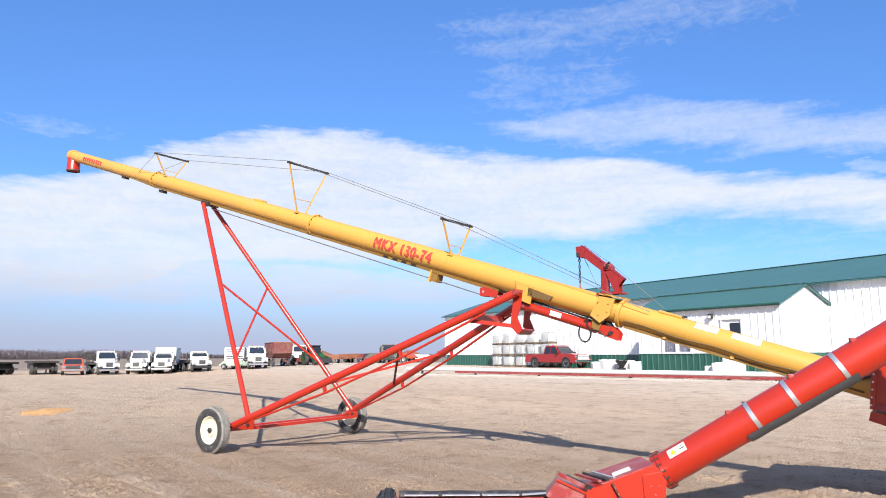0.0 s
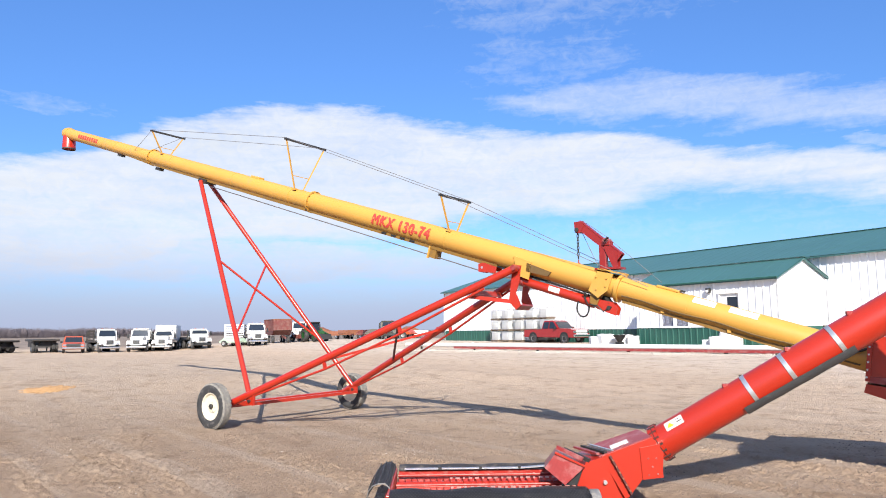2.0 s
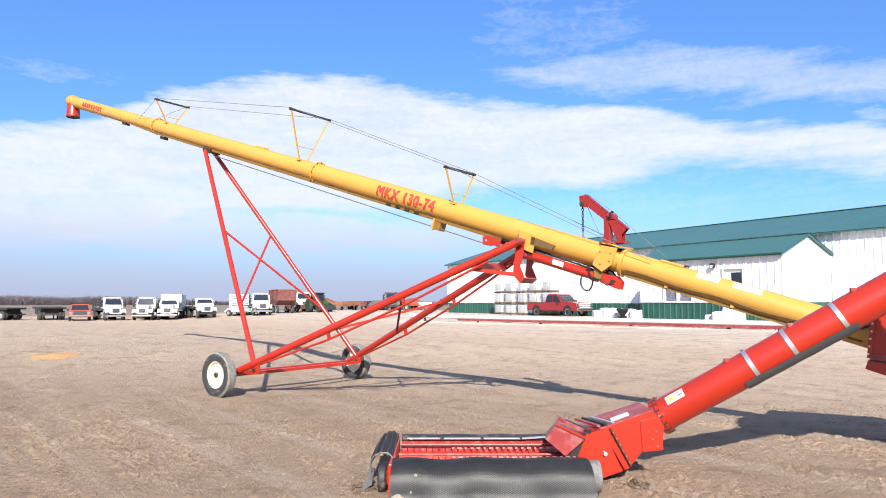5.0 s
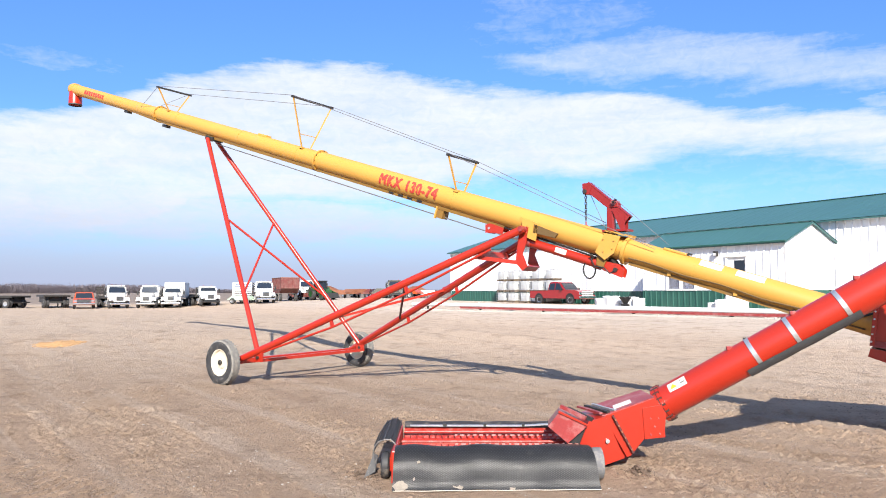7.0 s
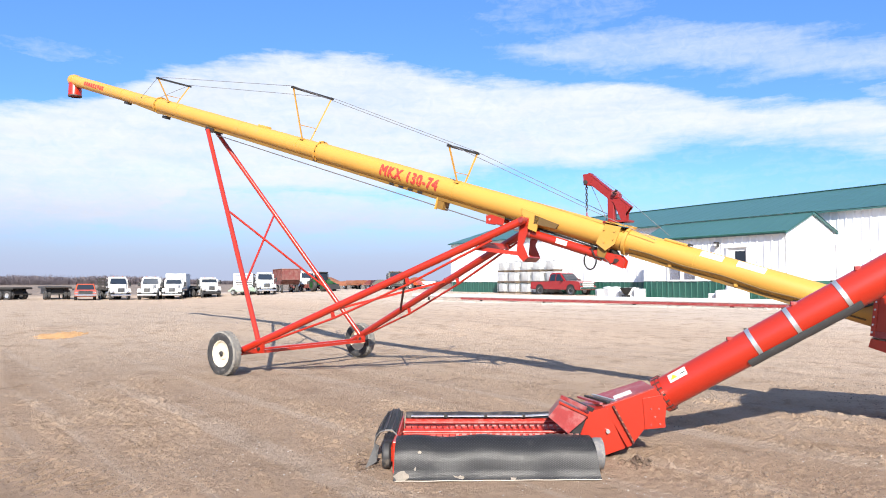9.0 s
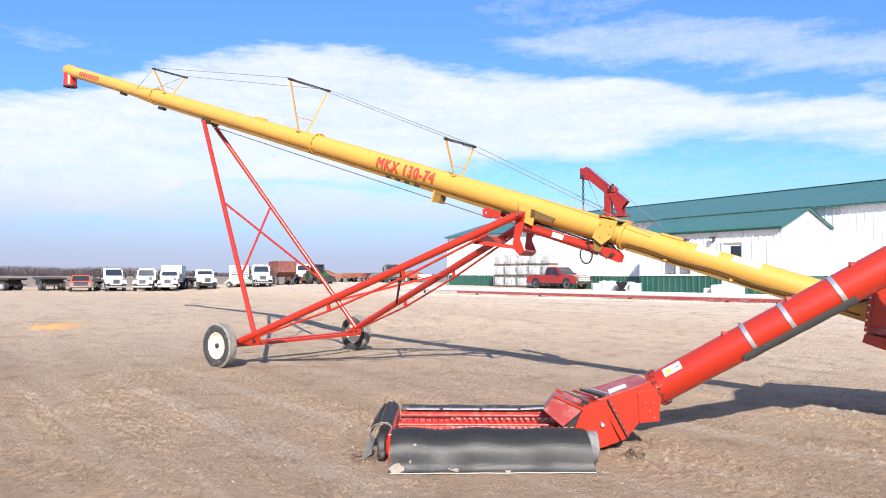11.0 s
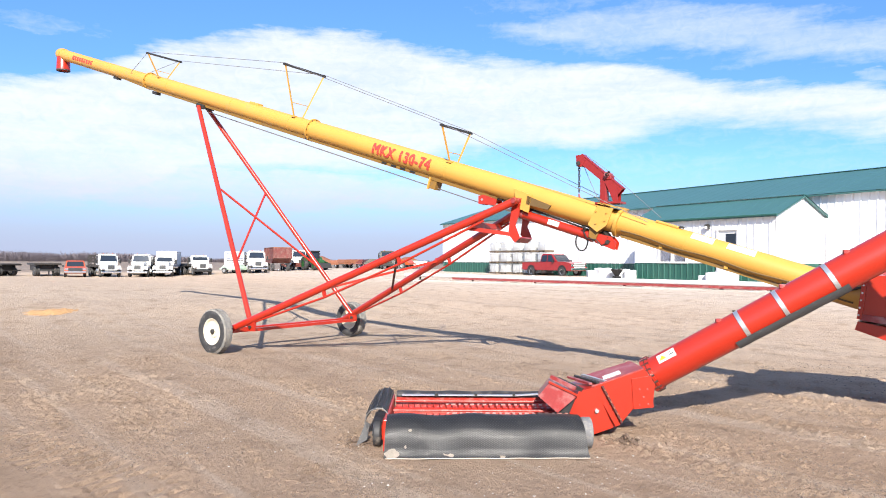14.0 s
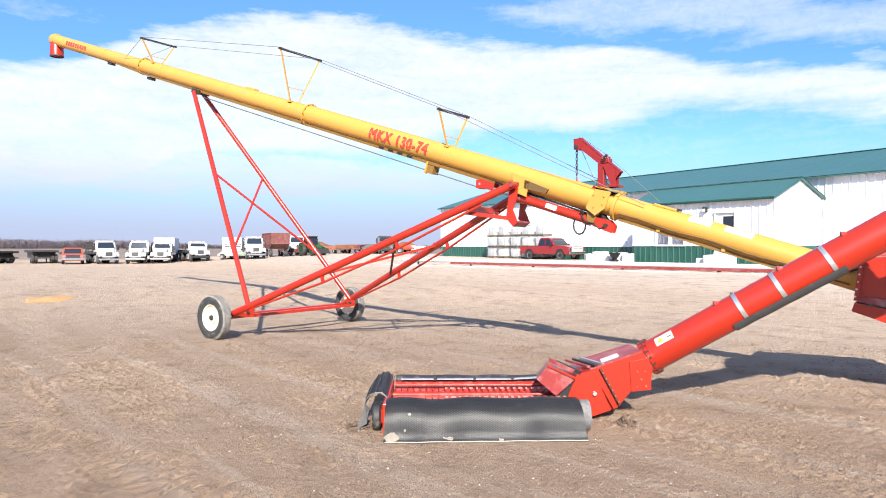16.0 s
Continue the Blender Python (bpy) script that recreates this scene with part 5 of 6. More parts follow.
    part("roller_end", lathe([(0.001, 0), (0.10, 0.0), (0.135, 0.02), (0.145, 0.05), (0.145, 0.12), (0.12, 0.13), (0.001, 0.13)], Matrix.Translation((1.36, 6.5, 0.165)) @ pose(0, 0, 0, 0, 90, 0), 32), "rubber_grey", a, "dusty grey end of a caster wheel", smooth=True, **w)
    return a


M["rubber_grey"] = mat("dusty grey rubber", (0.13, 0.13, 0.135), 0.8, var=0.2, scale=7, dirt=(0.33, 0.29, 0.24), dirt_amount=0.6)
M["worn_red"] = mat("worn red paint on steel", (0.36, 0.03, 0.022), 0.4, 0.1, var=0.2, scale=10, dirt=(0.42, 0.20, 0.17), dirt_amount=0.5)
M["bright_wear"] = mat("bright worn paint", (0.52, 0.26, 0.21), 0.4, 0.2, var=0.25, scale=30)
M["frayed"] = mat("pale frayed fabric", (0.44, 0.39, 0.33), 0.9, var=0.2, scale=20)


def belt_material():
    m = mat("diamond rubber belt", (0.032, 0.033, 0.037), 0.42, var=0.3, scale=4, dirt=(0.08, 0.078, 0.075), dirt_amount=0.2)
    nt = m.node_tree
    tc = nt.nodes.new("ShaderNodeTexCoord")
    mp = nt.nodes.new("ShaderNodeMapping")
    mp.inputs["Scale"].default_value = (1, 0, 1.7)
    nt.links.new(tc.outputs["Object"], mp.inputs[0])
    waves = []
    for s in (45, -45):
        rt = nt.nodes.new("ShaderNodeMapping")
        rt.inputs["Rotation"].default_value = (0, radians(s), 0)
        nt.links.new(mp.outputs[0], rt.inputs[0])
        wv = nt.nodes.new("ShaderNodeTexWave")
        wv.bands_direction = "X"
        wv.inputs["Scale"].default_value = 15.0
        nt.links.new(rt.outputs[0], wv.inputs["Vector"])
        waves.append(wv.outputs[0])
    mx = nt.nodes.new("ShaderNodeMath")
    mx.operation = "MULTIPLY"
    nt.links.new(waves[0], mx.inputs[0])
    nt.links.new(waves[1], mx.inputs[1])
    bp = nt.nodes.new("ShaderNodeBump")
    bp.inputs["Strength"].default_value, bp.inputs["Distance"].default_value = 0.3, 0.003
    nt.links.new(mx.outputs[0], bp.inputs["Height"])
    nt.links.new(bp.outputs[0], nt.nodes["Principled BSDF"].inputs["Normal"])
    # raised lozenges are a lighter grey
    bs = nt.nodes["Principled BSDF"]
    old = bs.inputs["Base Color"].links[0].from_socket
    lozenge = nt.nodes.new("ShaderNodeMix")
    lozenge.data_type = "RGBA"
    pw = nt.nodes.new("ShaderNodeMath")
    pw.operation = "POWER"
    pw.inputs[1].default_value = 3.0
    nt.links.new(mx.outputs[0], pw.inputs[0])
    nt.links.new(pw.outputs[0], lozenge.inputs[0])
    nt.links.new(old, lozenge.inputs[6])
    lozenge.inputs[7].default_value = (0.10, 0.10, 0.107, 1)
    nt.links.new(lozenge.outputs[2], bs.inputs["Base Color"])
    return m


M["belt"] = belt_material()
swing_hopper()


# ---- vehicles and goods round the yard ----
def simple_wheel(parent, c, r, w, rim="steel"):
    """Tyre and rim, axle along y."""
    m = Matrix.Translation(c) @ pose(0, 0, 0, 90, 0, 0)
    t = part("wheel", lathe([(r * 0.55, -w / 2), (r * 0.92, -w / 2), (r, -w * 0.32), (r, w * 0.32), (r * 0.92, w / 2), (r * 0.55, w / 2)], m, 24), "tyre", parent, smooth=True)
    part("rim", lathe([(0.001, -w * 0.42), (r * 0.3, -w * 0.3), (r * 0.57, -w * 0.46), (r * 0.57, w * 0.46), (r * 0.3, w * 0.3), (0.001, w * 0.42)], m, 20), rim, t, smooth=True)
    return t


def sit(x, y, turn):
    return Matrix.Translation((x, y, ground_z(x, y) - 0.01)) @ pose(0, 0, 0, 0, 0, turn)


def pickup(m, paint, label, bars="white"):
    hood_h = 1.2
    p = thing("pickup_truck", m, label, "pickup truck")
    w = 0.98
    low = [(-2.85, 0.48), (-2.9, 0.62), (-2.88, 1.12), (-0.75, 1.14), (1.15, 1.22), (2.45, hood_h - 0.04), (2.78, 1.04), (2.84, 0.6), (2.8, 0.42)]
    bm = prism([(x, -w, z) for x, z in low], 2 * w, (0, 1, 0))
    bmesh.ops.bevel(bm, geom=bm.edges[:], offset=0.05, segments=2, affect="EDGES")
    part("body", bm, paint, p, smooth=True)
    part("bed_floor", box((-1.85, 0, 1.1), (1.9, 1.6, 0.1)), "black", p)
    cabp = [(-0.78, 1.12), (-0.66, 1.72), (-0.5, 1.86), (0.35, 1.88), (0.55, 1.80), (1.25, 1.12)]
    bm = bmesh.new()
    lo = [bm.verts.new((x, -w + 0.05 + (z - 1.12) * 0.18, z)) for x, z in cabp]
    hi = [bm.verts.new((x, w - 0.05 - (z - 1.12) * 0.18, z)) for x, z in cabp]
    bm.faces.new(lo)
    bm.faces.new(hi[::-1])
    for k in range(len(cabp)):
        j = (k + 1) % len(cabp)
        bm.faces.new((lo[k], hi[k], hi[j], lo[j]))
    bmesh.ops.bevel(bm, geom=bm.edges[:], offset=0.03, segments=2, affect="EDGES")
    cab = part("cab", bm, paint, p, smooth=True)
    part("windshield", prism([(1.17, -0.8, 1.2), (1.17, 0.8, 1.2), (0.62, 0.72, 1.76), (0.62, -0.72, 1.76)], 0.02, (0.75, 0, 0.66)), "glass", cab)
    for sd in (-1, 1):
        y0, y1 = sd * (w - 0.035), sd * (w - 0.145)
        part("side_window", prism([(0.14, y0, 1.2), (1.0, y0, 1.2), (0.52, y1, 1.74), (0.14, y1, 1.76)], 0.012, (0, sd, 0)), "glass", cab)
        part("rear_side_window", prism([(-0.62, y0, 1.2), (0.04, y0, 1.2), (0.04, y1, 1.76), (-0.52, y1, 1.72)], 0.012, (0, sd, 0)), "glass", cab)
        part("mirror", box((0.95, sd * (w + 0.12), 1.25), (0.1, 0.2, 0.2), bevel=0.02), "black", cab)
        part("headlight", box((2.80, sd * 0.74, 0.9), (0.06, 0.4, 0.2), bevel=0.01), "chrome", p)
        for x in (-1.75, 1.8):
            simple_wheel(p, (x, sd * (w - 0.1), 0.37), 0.38, 0.25)
            part("wheel_arch", cyl((x, sd * (w - 0.02), 0.45), (x, sd * (w + 0.004), 0.45), 0.47, seg=28), "black", p)
    part("grille", box((2.83, 0, 0.9), (0.05, 1.2, 0.34)), "grille_grey", p)
    for zz in (0.76, 0.9, 1.04):
        part("grille_bar", box((2.86, 0, zz), (0.04, 1.3, 0.075), bevel=0.01), bars, p)
    part("hood_bulge", prism([(1.2, -0.55, 1.1), (1.25, -0.5, 1.2), (2.3, -0.45, 1.17), (2.6, -0.45, 1.06)], 0.98, (0, 1, 0)), paint, p)
    part("bumper", box((2.88, 0, 0.6), (0.14, 1.96, 0.2), bevel=0.03), "chrome", p)
    part("bumper", box((-2.92, 0, 0.6), (0.12, 1.9, 0.18), bevel=0.03), "chrome", p)
    return p


pickup(sit(10.1, 58.2, -53), "maroon", "dark red pickup truck with chrome grille beside the building")
pickup(sit(-42.8, 81.5, -62) @ Matrix.Diagonal((1.14, 1.14, 1.02, 1)), "orange_red", "orange red pickup truck parked facing the yard", "black")


def farm_truck(m, label, paint="truck_white", box_kind="", bumper="chrome", cab_h=2.75, hood_w=1.42):
    """Bonneted lorry, front towards +x."""
    t = thing("farm_truck", m, label, "truck", "parked trucks")
    hood = [(0.3, 0.95), (0.3, 1.86), (1.5, 1.70), (1.88, 1.48), (1.98, 0.75), (1.7, 0.7)]
    bm = bmesh.new()
    lo = [bm.verts.new((x, -hood_w / 2 + 0.1 * (x > 1), z)) for x, z in hood]
    hi = [bm.verts.new((x, hood_w / 2 - 0.1 * (x > 1), z)) for x, z in hood]
    bm.faces.new(lo)
    bm.faces.new(hi[::-1])
    for k in range(6):
        j = (k + 1) % 6
        bm.faces.new((lo[k], hi[k], hi[j], lo[j]))
    bmesh.ops.bevel(bm, geom=bm.edges[:], offset=0.06, segments=2, affect="EDGES")
    part("hood", bm, paint, t, smooth=True)
    cabp = [(-1.3, 1.2), (-1.3, cab_h), (-0.05, cab_h), (0.12, cab_h - 0.12), (0.42, 1.62), (0.42, 1.2)]
    bm = prism([(x, -1.08, z) for x, z in cabp], 2.16, (0, 1, 0))
    bmesh.ops.bevel(bm, geom=bm.edges[:], offset=0.2, segments=4, affect="EDGES")
    cab = part("cab", bm, paint, t, smooth=True)
    part("windshield", prism([(0.375, -0.92, 1.87), (0.375, 0.92, 1.87), (0.18, 0.8, cab_h - 0.22), (0.18, -0.8, cab_h - 0.22)], 0.03, (0.9, 0, 0.3)), "glass", cab)
    part("wiper", beam((0.41, -0.6, 1.92), (0.36, 0.05, 2.05), 0.02, 0.02), "black", cab)
    part("grille", box((2.0, 0, 1.16), (0.08, 0.68, 0.46), bevel=0.05), "grille_grey", t)
    for yy in (-0.33, 0.33):
        part("grille_surround", box((2.02, yy * 1.07, 1.16), (0.08, 0.05, 0.5)), "chrome", t)
    part("grille_badge_bar", box((2.02, 0, 1.41), (0.08, 0.76, 0.05)), "chrome", t)
    for k in range(5):
        part("grille_slat", box((2.045, 0, 0.98 + k * 0.085), (0.02, 0.64, 0.025)), "dark_steel", t)
    part("bumper", box((2.1, 0, 0.56), (0.16, 2.2, 0.2), bevel=0.04), bumper, t)
    part("radiator_shadow", box((1.7, 0, 0.6), (0.5, 1.5, 0.35)), "black", t)
    for sd in (-1, 1):
        part("side_window", prism([(-0.95, sd * 1.082, 1.6), (0.2, sd * 1.082, 1.6), (0.0, sd * 1.082, cab_h - 0.25), (-0.95, sd * 1.082, cab_h - 0.25)], 0.012, (0, sd, 0)), "glass", cab)
        part("mirror", box((0.35, sd * 1.32, 1.85), (0.08, 0.2, 0.5), bevel=0.02), "black", cab)
        part("mirror_arm", beam((0.3, sd * 1.05, 2.0), (0.35, sd * 1.32, 2.0), 0.03, 0.03), "steel", cab)
        fen = [(0.65, 0.85), (0.8, 1.22), (1.0, 1.34), (1.6, 1.34), (1.86, 1.2), (1.98, 0.9), (1.8, 0.95), (1.6, 1.12), (1.0, 1.12), (0.8, 0.9)]
        bm = prism([(x, sd * 0.62, z) for x, z in fen], 0.5, (0, sd, 0))
        part("fender", bm, paint, t)
        part("headlight", box((1.99, sd * 0.83, 0.95), (0.06, 0.28, 0.2), bevel=0.03), "chrome", t)
        simple_wheel(t, (1.3, sd * 0.98, 0.5), 0.5, 0.27)
        part("marker_lamp", box((0.05, sd * 0.5, cab_h + 0.03), (0.1, 0.1, 0.06)), "orange_red", cab)
        part("fuel_tank", cyl((-1.2, sd * 0.85, 0.7), (-0.2, sd * 0.85, 0.7), 0.28, seg=20), "steel", t)
        for x in (-4.1, -5.3):
            for dy in (0.72, 1.04):
                simple_wheel(t, (x, sd * dy, 0.5), 0.5, 0.26)
        part("frame_rail", box((-2.9, sd * 0.42, 0.86), (6.4, 0.09, 0.24)), "black", t)
    if box_kind == "white":
        part("cargo_box", box((-4.2, 0, 2.15), (5.2, 2.4, 1.95), bevel=0.04), "tote", t, "pale ribbed cargo box")
        for k in range(6):
            part("box_rib", box((-1.58, -1.0 + k * 0.4, 2.3), (0.06, 0.06, 1.7)), "white", t)
    elif box_kind == "stake":
        part("flat_bed", box((-4.2, 0, 1.18), (5.3, 2.4, 0.12)), "dark_wood", t)
        for k in range(7):
            part("stake", box((-1.6, -1.15 + k * 0.383, 1.9), (0.06, 0.08, 1.4)), "dark_wood", t)
        for z in (1.45, 1.8, 2.15, 2.5):
            part("rack_slat", box((-1.56, 0, z), (0.04, 2.35, 0.14)), "dark_wood", t)
    elif box_kind == "deck":
        part("flat_bed", box((-4.2, 0, 1.15), (5.3, 2.4, 0.14)), "black", t)
        part("headboard", box((-1.55, 0, 1.75), (0.06, 2.3, 1.1)), "dark_steel", t)
    elif box_kind == "grain":
        part("grain_box", box((-4.3, 0, 2.1), (5.4, 2.45, 1.6), bevel=0.03), "grain_red", t)
    return t


def facing(x, y, off=0.0):
    """Turn that points a vehicle's front towards the middle of the yard."""
    return math.degrees(math.atan2(5 - y, -8 - x)) + off


for x, y, off, kw in ((-39.2, 82.0, 14, dict(label="white conventional farm truck with a wooden stake rack", box_kind="stake")),
                      (-35.6, 83.0, -9, dict(label="white farm truck with a dark flat deck", box_kind="deck")),
                      (-33.2, 84.0, -3, dict(label="white farm truck with a tall pale cargo box", box_kind="white", cab_h=2.55)),
                      (-29.3, 85.0, 15, dict(label="white truck with a black bumper and dark headboard", box_kind="deck", bumper="black", cab_h=2.45)),
                      (-22.3, 85.0, 12, dict(label="white truck with a large black grille", box_kind="stake", cab_h=2.75, hood_w=1.45))):
    farm_truck(sit(x, y, facing(x, y, off)), **kw)
farm_truck(sit(-6.9, 98.0, -78), "drab olive truck at the far side of the yard", "olive", "deck", "black", 2.6)


def flat_trailer(m, length, label):
    t = thing("flatbed_trailer", m, label, "trailer", "flatbed trailers")
    part("deck", box((0, 0, 1.28), (length, 2.4, 0.16), bevel=0.02), "dark_wood", t)
    part("under_frame", box((0, 0, 0.86), (length * 0.84, 2.0, 0.66)), "black", t)
    for sd in (-1, 1):
        part("deck_rail", box((0, sd * 1.21, 1.24), (length, 0.06, 0.2)), "dark_steel", t)
        part("beam", prism([(-length / 2, sd * 0.5, 1.2), (length / 2, sd * 0.5, 1.2), (length / 2 - 1.2, sd * 0.5, 0.75), (-length / 2 + 1.0, sd * 0.5, 0.75)], 0.08, (0, sd, 0)), "black", t)
        for x in (-length / 2 + 0.9, -length / 2 + 2.1):
            for dy in (0.75, 1.05):
                simple_wheel(t, (x, sd * dy, 0.48), 0.48, 0.25)
        part("landing_leg", box((length / 2 - 2.2, sd * 0.7, 0.65), (0.12, 0.12, 1.2)), "dark_steel", t)
    part("rear_bumper", box((-length / 2 - 0.02, 0, 0.6), (0.1, 2.2, 0.12)), "dark_steel", t)
    return t


flat_trailer(sit(-49.1, 86.0, facing(-49.1, 86) + 188) @ Matrix.Scale(1.16, 4), 8.5, "dark empty flatbed trailer with a timber deck")
flat_trailer(sit(-54.3, 83.0, 165) @ Matrix.Scale(1.1, 4), 7.0, "dark gooseneck flatbed trailer at the yard's edge")


def grain_cart():
    t = thing("grain_trailer", sit(-21.6, 93.5, -66), "rusty red grain trailer with mesh top", "trailer")
    bm = prism([(-3.4, -1.2, 3.1), (3.4, -1.2, 3.1), (3.4, -1.2, 1.7), (2.2, -1.2, 1.05), (-2.2, -1.2, 1.05), (-3.4, -1.2, 1.7)], 2.4, (0, 1, 0))
    part("body", bm, "grain_red", t)
    for k in range(9):
        for sd in (-1, 1):
            part("rib", box((-3.2 + k * 0.8, sd * 1.23, 2.35), (0.08, 0.06, 1.5)), "grain_red", t)
    for k in range(4):
        part("front_rib", box((3.42, -0.9 + k * 0.6, 2.4), (0.06, 0.08, 1.4)), "grain_red", t)
    part("top_rail", box((0, 0, 3.12), (6.9, 2.5, 0.08)), "rust", t)
    for sd in (-1, 1):
        for x in (-2.2, -1.0, 2.0):
            simple_wheel(t, (x, sd * 1.0, 0.5), 0.5, 0.3)
    part("drawbar", beam((3.0, 0, 0.9), (5.2, 0, 0.7), 0.2, 0.2), "grain_red", t)


def tractor(m, paint, label):
    t = thing("tractor", m, label, "tractor")
    bm = prism([(-0.2, -0.42, 0.8), (-0.2, -0.42, 1.55), (1.9, -0.42, 1.42), (2.1, -0.42, 1.2), (2.1, -0.42, 0.75)], 0.84, (0, 1, 0))
    bmesh.ops.bevel(bm, geom=bm.edges[:], offset=0.06, segments=2, affect="EDGES")
    part("hood", bm, paint, t, smooth=True)
    cab = part("cab_floor", box((-0.9, 0, 1.1), (1.4, 1.3, 0.5), bevel=0.04), paint, t)
    part("cab_glass", box((-0.85, 0, 1.9), (1.25, 1.25, 1.1)), "glass", cab)
    part("cab_roof", box((-0.85, 0, 2.54), (1.6, 1.5, 0.18), bevel=0.05), "black", cab)
    for sx in (-1, 1):
        for sd in (-1, 1):
            part("cab_post", beam((-0.85 + sx * 0.64, sd * 0.64, 1.3), (-0.85 + sx * 0.64, sd * 0.64, 2.5), 0.08, 0.08), "black", cab)
    for sd in (-1, 1):
        simple_wheel(t, (-1.1, sd * 1.05, 0.85), 0.85, 0.5, "tractor_green")
        simple_wheel(t, (1.5, sd * 0.85, 0.55), 0.55, 0.35, "tractor_green")
        part("fender", prism([(-1.9, sd * 0.8, 1.3), (-1.5, sd * 0.8, 1.75), (-0.7, sd * 0.8, 1.75), (-0.3, sd * 0.8, 1.3), (-0.4, sd * 0.8, 1.28), (-0.75, sd * 0.8, 1.66), (-1.45, sd * 0.8, 1.66), (-1.8, sd * 0.8, 1.28)], 0.5, (0, sd, 0)), paint, t)
        part("loader_arm", beam((-0.3, sd * 0.62, 1.5), (2.6, sd * 0.62, 1.0), 0.1, 0.16), paint, t)
    part("exhaust", cyl((0.9, 0.25, 1.4), (0.9, 0.25, 2.3), 0.05, seg=12), "black", t)
    part("bucket", prism([(2.5, -1.0, 0.4), (3.2, -1.0, 0.3), (2.7, -1.0, 0.9), (2.5, -1.0, 1.0)], 2.0, (0, 1, 0)), "dark_steel", t)
    return t


def rack_trailer(m, label):
    t = thing("stake_trailer", m, label, "trailer", "stake trailers")
    part("bed", box((0, 0, 1.0), (4.6, 2.2, 0.16)), "dark_wood", t)
    part("under_frame", box((0, 0, 0.75), (4.0, 1.6, 0.3)), "black", t)
    for sd in (-1, 1):
        for z in (1.35, 1.75, 2.15, 2.5):
            part("side_slat", box((0, sd * 1.08, z), (4.6, 0.05, 0.16)), "dark_wood", t)
        for k in range(5):
            part("side_stake", box((-2.2 + k * 1.1, sd * 1.12, 1.8), (0.1, 0.06, 1.6)), "dark_wood", t)
        simple_wheel(t, (-0.6, sd * 0.95, 0.46), 0.46, 0.26)
        simple_wheel(t, (0.5, sd * 0.95, 0.46), 0.46, 0.26)
    for z in (1.35, 1.75, 2.15, 2.5):
        part("end_slat", box((2.3, 0, z), (0.05, 2.1, 0.16)), "dark_wood", t)
        part("end_slat", box((-2.3, 0, z), (0.05, 2.1, 0.16)), "dark_wood", t)
    return t


rack_trailer(sit(-43.4, 88.5, -58), "dark weathered timber stake trailer between parked trucks")
flat_trailer(sit(-37.6, 89.5, -50), 6.0, "low dark trailer behind the white trucks")
flat_trailer(sit(-32.4, 91.0, -55), 6.0, "low dark trailer behind the white trucks")
grain_cart()
tractor(sit(-16.4, 93.0, -55), "tractor_green", "green cab tractor with a front loader")
farm_truck(sit(-19.4, 97.0, -70), "white truck cab behind the red grain trailer", "truck_white", "", "chrome", 2.75)


def stake_trailer():
    t = thing("livestock_trailer", sit(-26.4, 90.0, -75), "pale slatted livestock trailer", "trailer")
    part("floor", box((0, 0, 0.85), (5.6, 2.3, 0.14)), "wood", t)
    for sd in (-1, 1):
        for k in range(6):
            part("side_slat", box((0, sd * 1.12, 1.1 + k * 0.29), (5.6, 0.05, 0.17)), "tote", t)
        for k in range(7):
            part("side_post", box((-2.75 + k * 0.916, sd * 1.16, 1.75), (0.08, 0.06, 1.75)), "white", t)
        for x in (-0.9, 0.2):
            simple_wheel(t, (x, sd * 1.0, 0.4), 0.4, 0.24)
    for k in range(6):
        part("front_slat", box((2.78, 0, 1.1 + k * 0.29), (0.05, 2.3, 0.17)), "tote", t)
    part("roof", box((0, 0, 2.66), (5.7, 2.36, 0.06)), "tote", t)


def low_implement(m, paint, label):
    t = thing("farm_implement", m, label, "implement")
    part("frame", box((0, 0, 0.55), (3.0, 1.9, 0.16)), paint, t)
    part("deck", prism([(-1.4, -0.9, 0.64), (1.4, -0.9, 0.64), (0.9, -0.9, 1.0), (-0.9, -0.9, 1.0)], 1.8, (0, 1, 0)), paint, t)
    for sd in (-1, 1):
        simple_wheel(t, (-0.7, sd * 1.0, 0.36), 0.36, 0.24)
    part("tongue", beam((1.4, 0, 0.55), (2.9, 0, 0.45), 0.1, 0.1), paint, t)
    part("hitch_stand", box((2.8, 0, 0.22), (0.08, 0.08, 0.44)), "dark_steel", t)
    return t


stake_trailer()
low_implement(sit(25.2, 37.2, 60), "red_dull", "low dark red machine parked beside the lying auger")
low_implement(sit(-25.3, 86.0, -20), "pale_green", "low pale green farm implement on wheels")
low_implement(sit(-18.6, 95.0, -40), "grain_red", "dark red farm implement on wheels")
for k in range(18):
    far = 118 + 16 * math.sin(k * 1.7)
    low_implement(sit(far * math.tan(radians(-10.6 + 0.56 * k + 0.2 * math.sin(k * 2.1))), far, 37 * k) @ Matrix.Scale(1.0 + 0.45 * abs(math.sin(k * 3.3)), 4), ("rust", "grain_red", "orange_red", "rust", "olive", "tote")[k % 6],
                  ("rusty brown machinery in the far row", "dark red machinery in the far row", "orange red machinery in the far row", "rusty brown machinery in the far row", "drab olive machinery in the far row", "pale grey machinery in the far row")[k % 6])


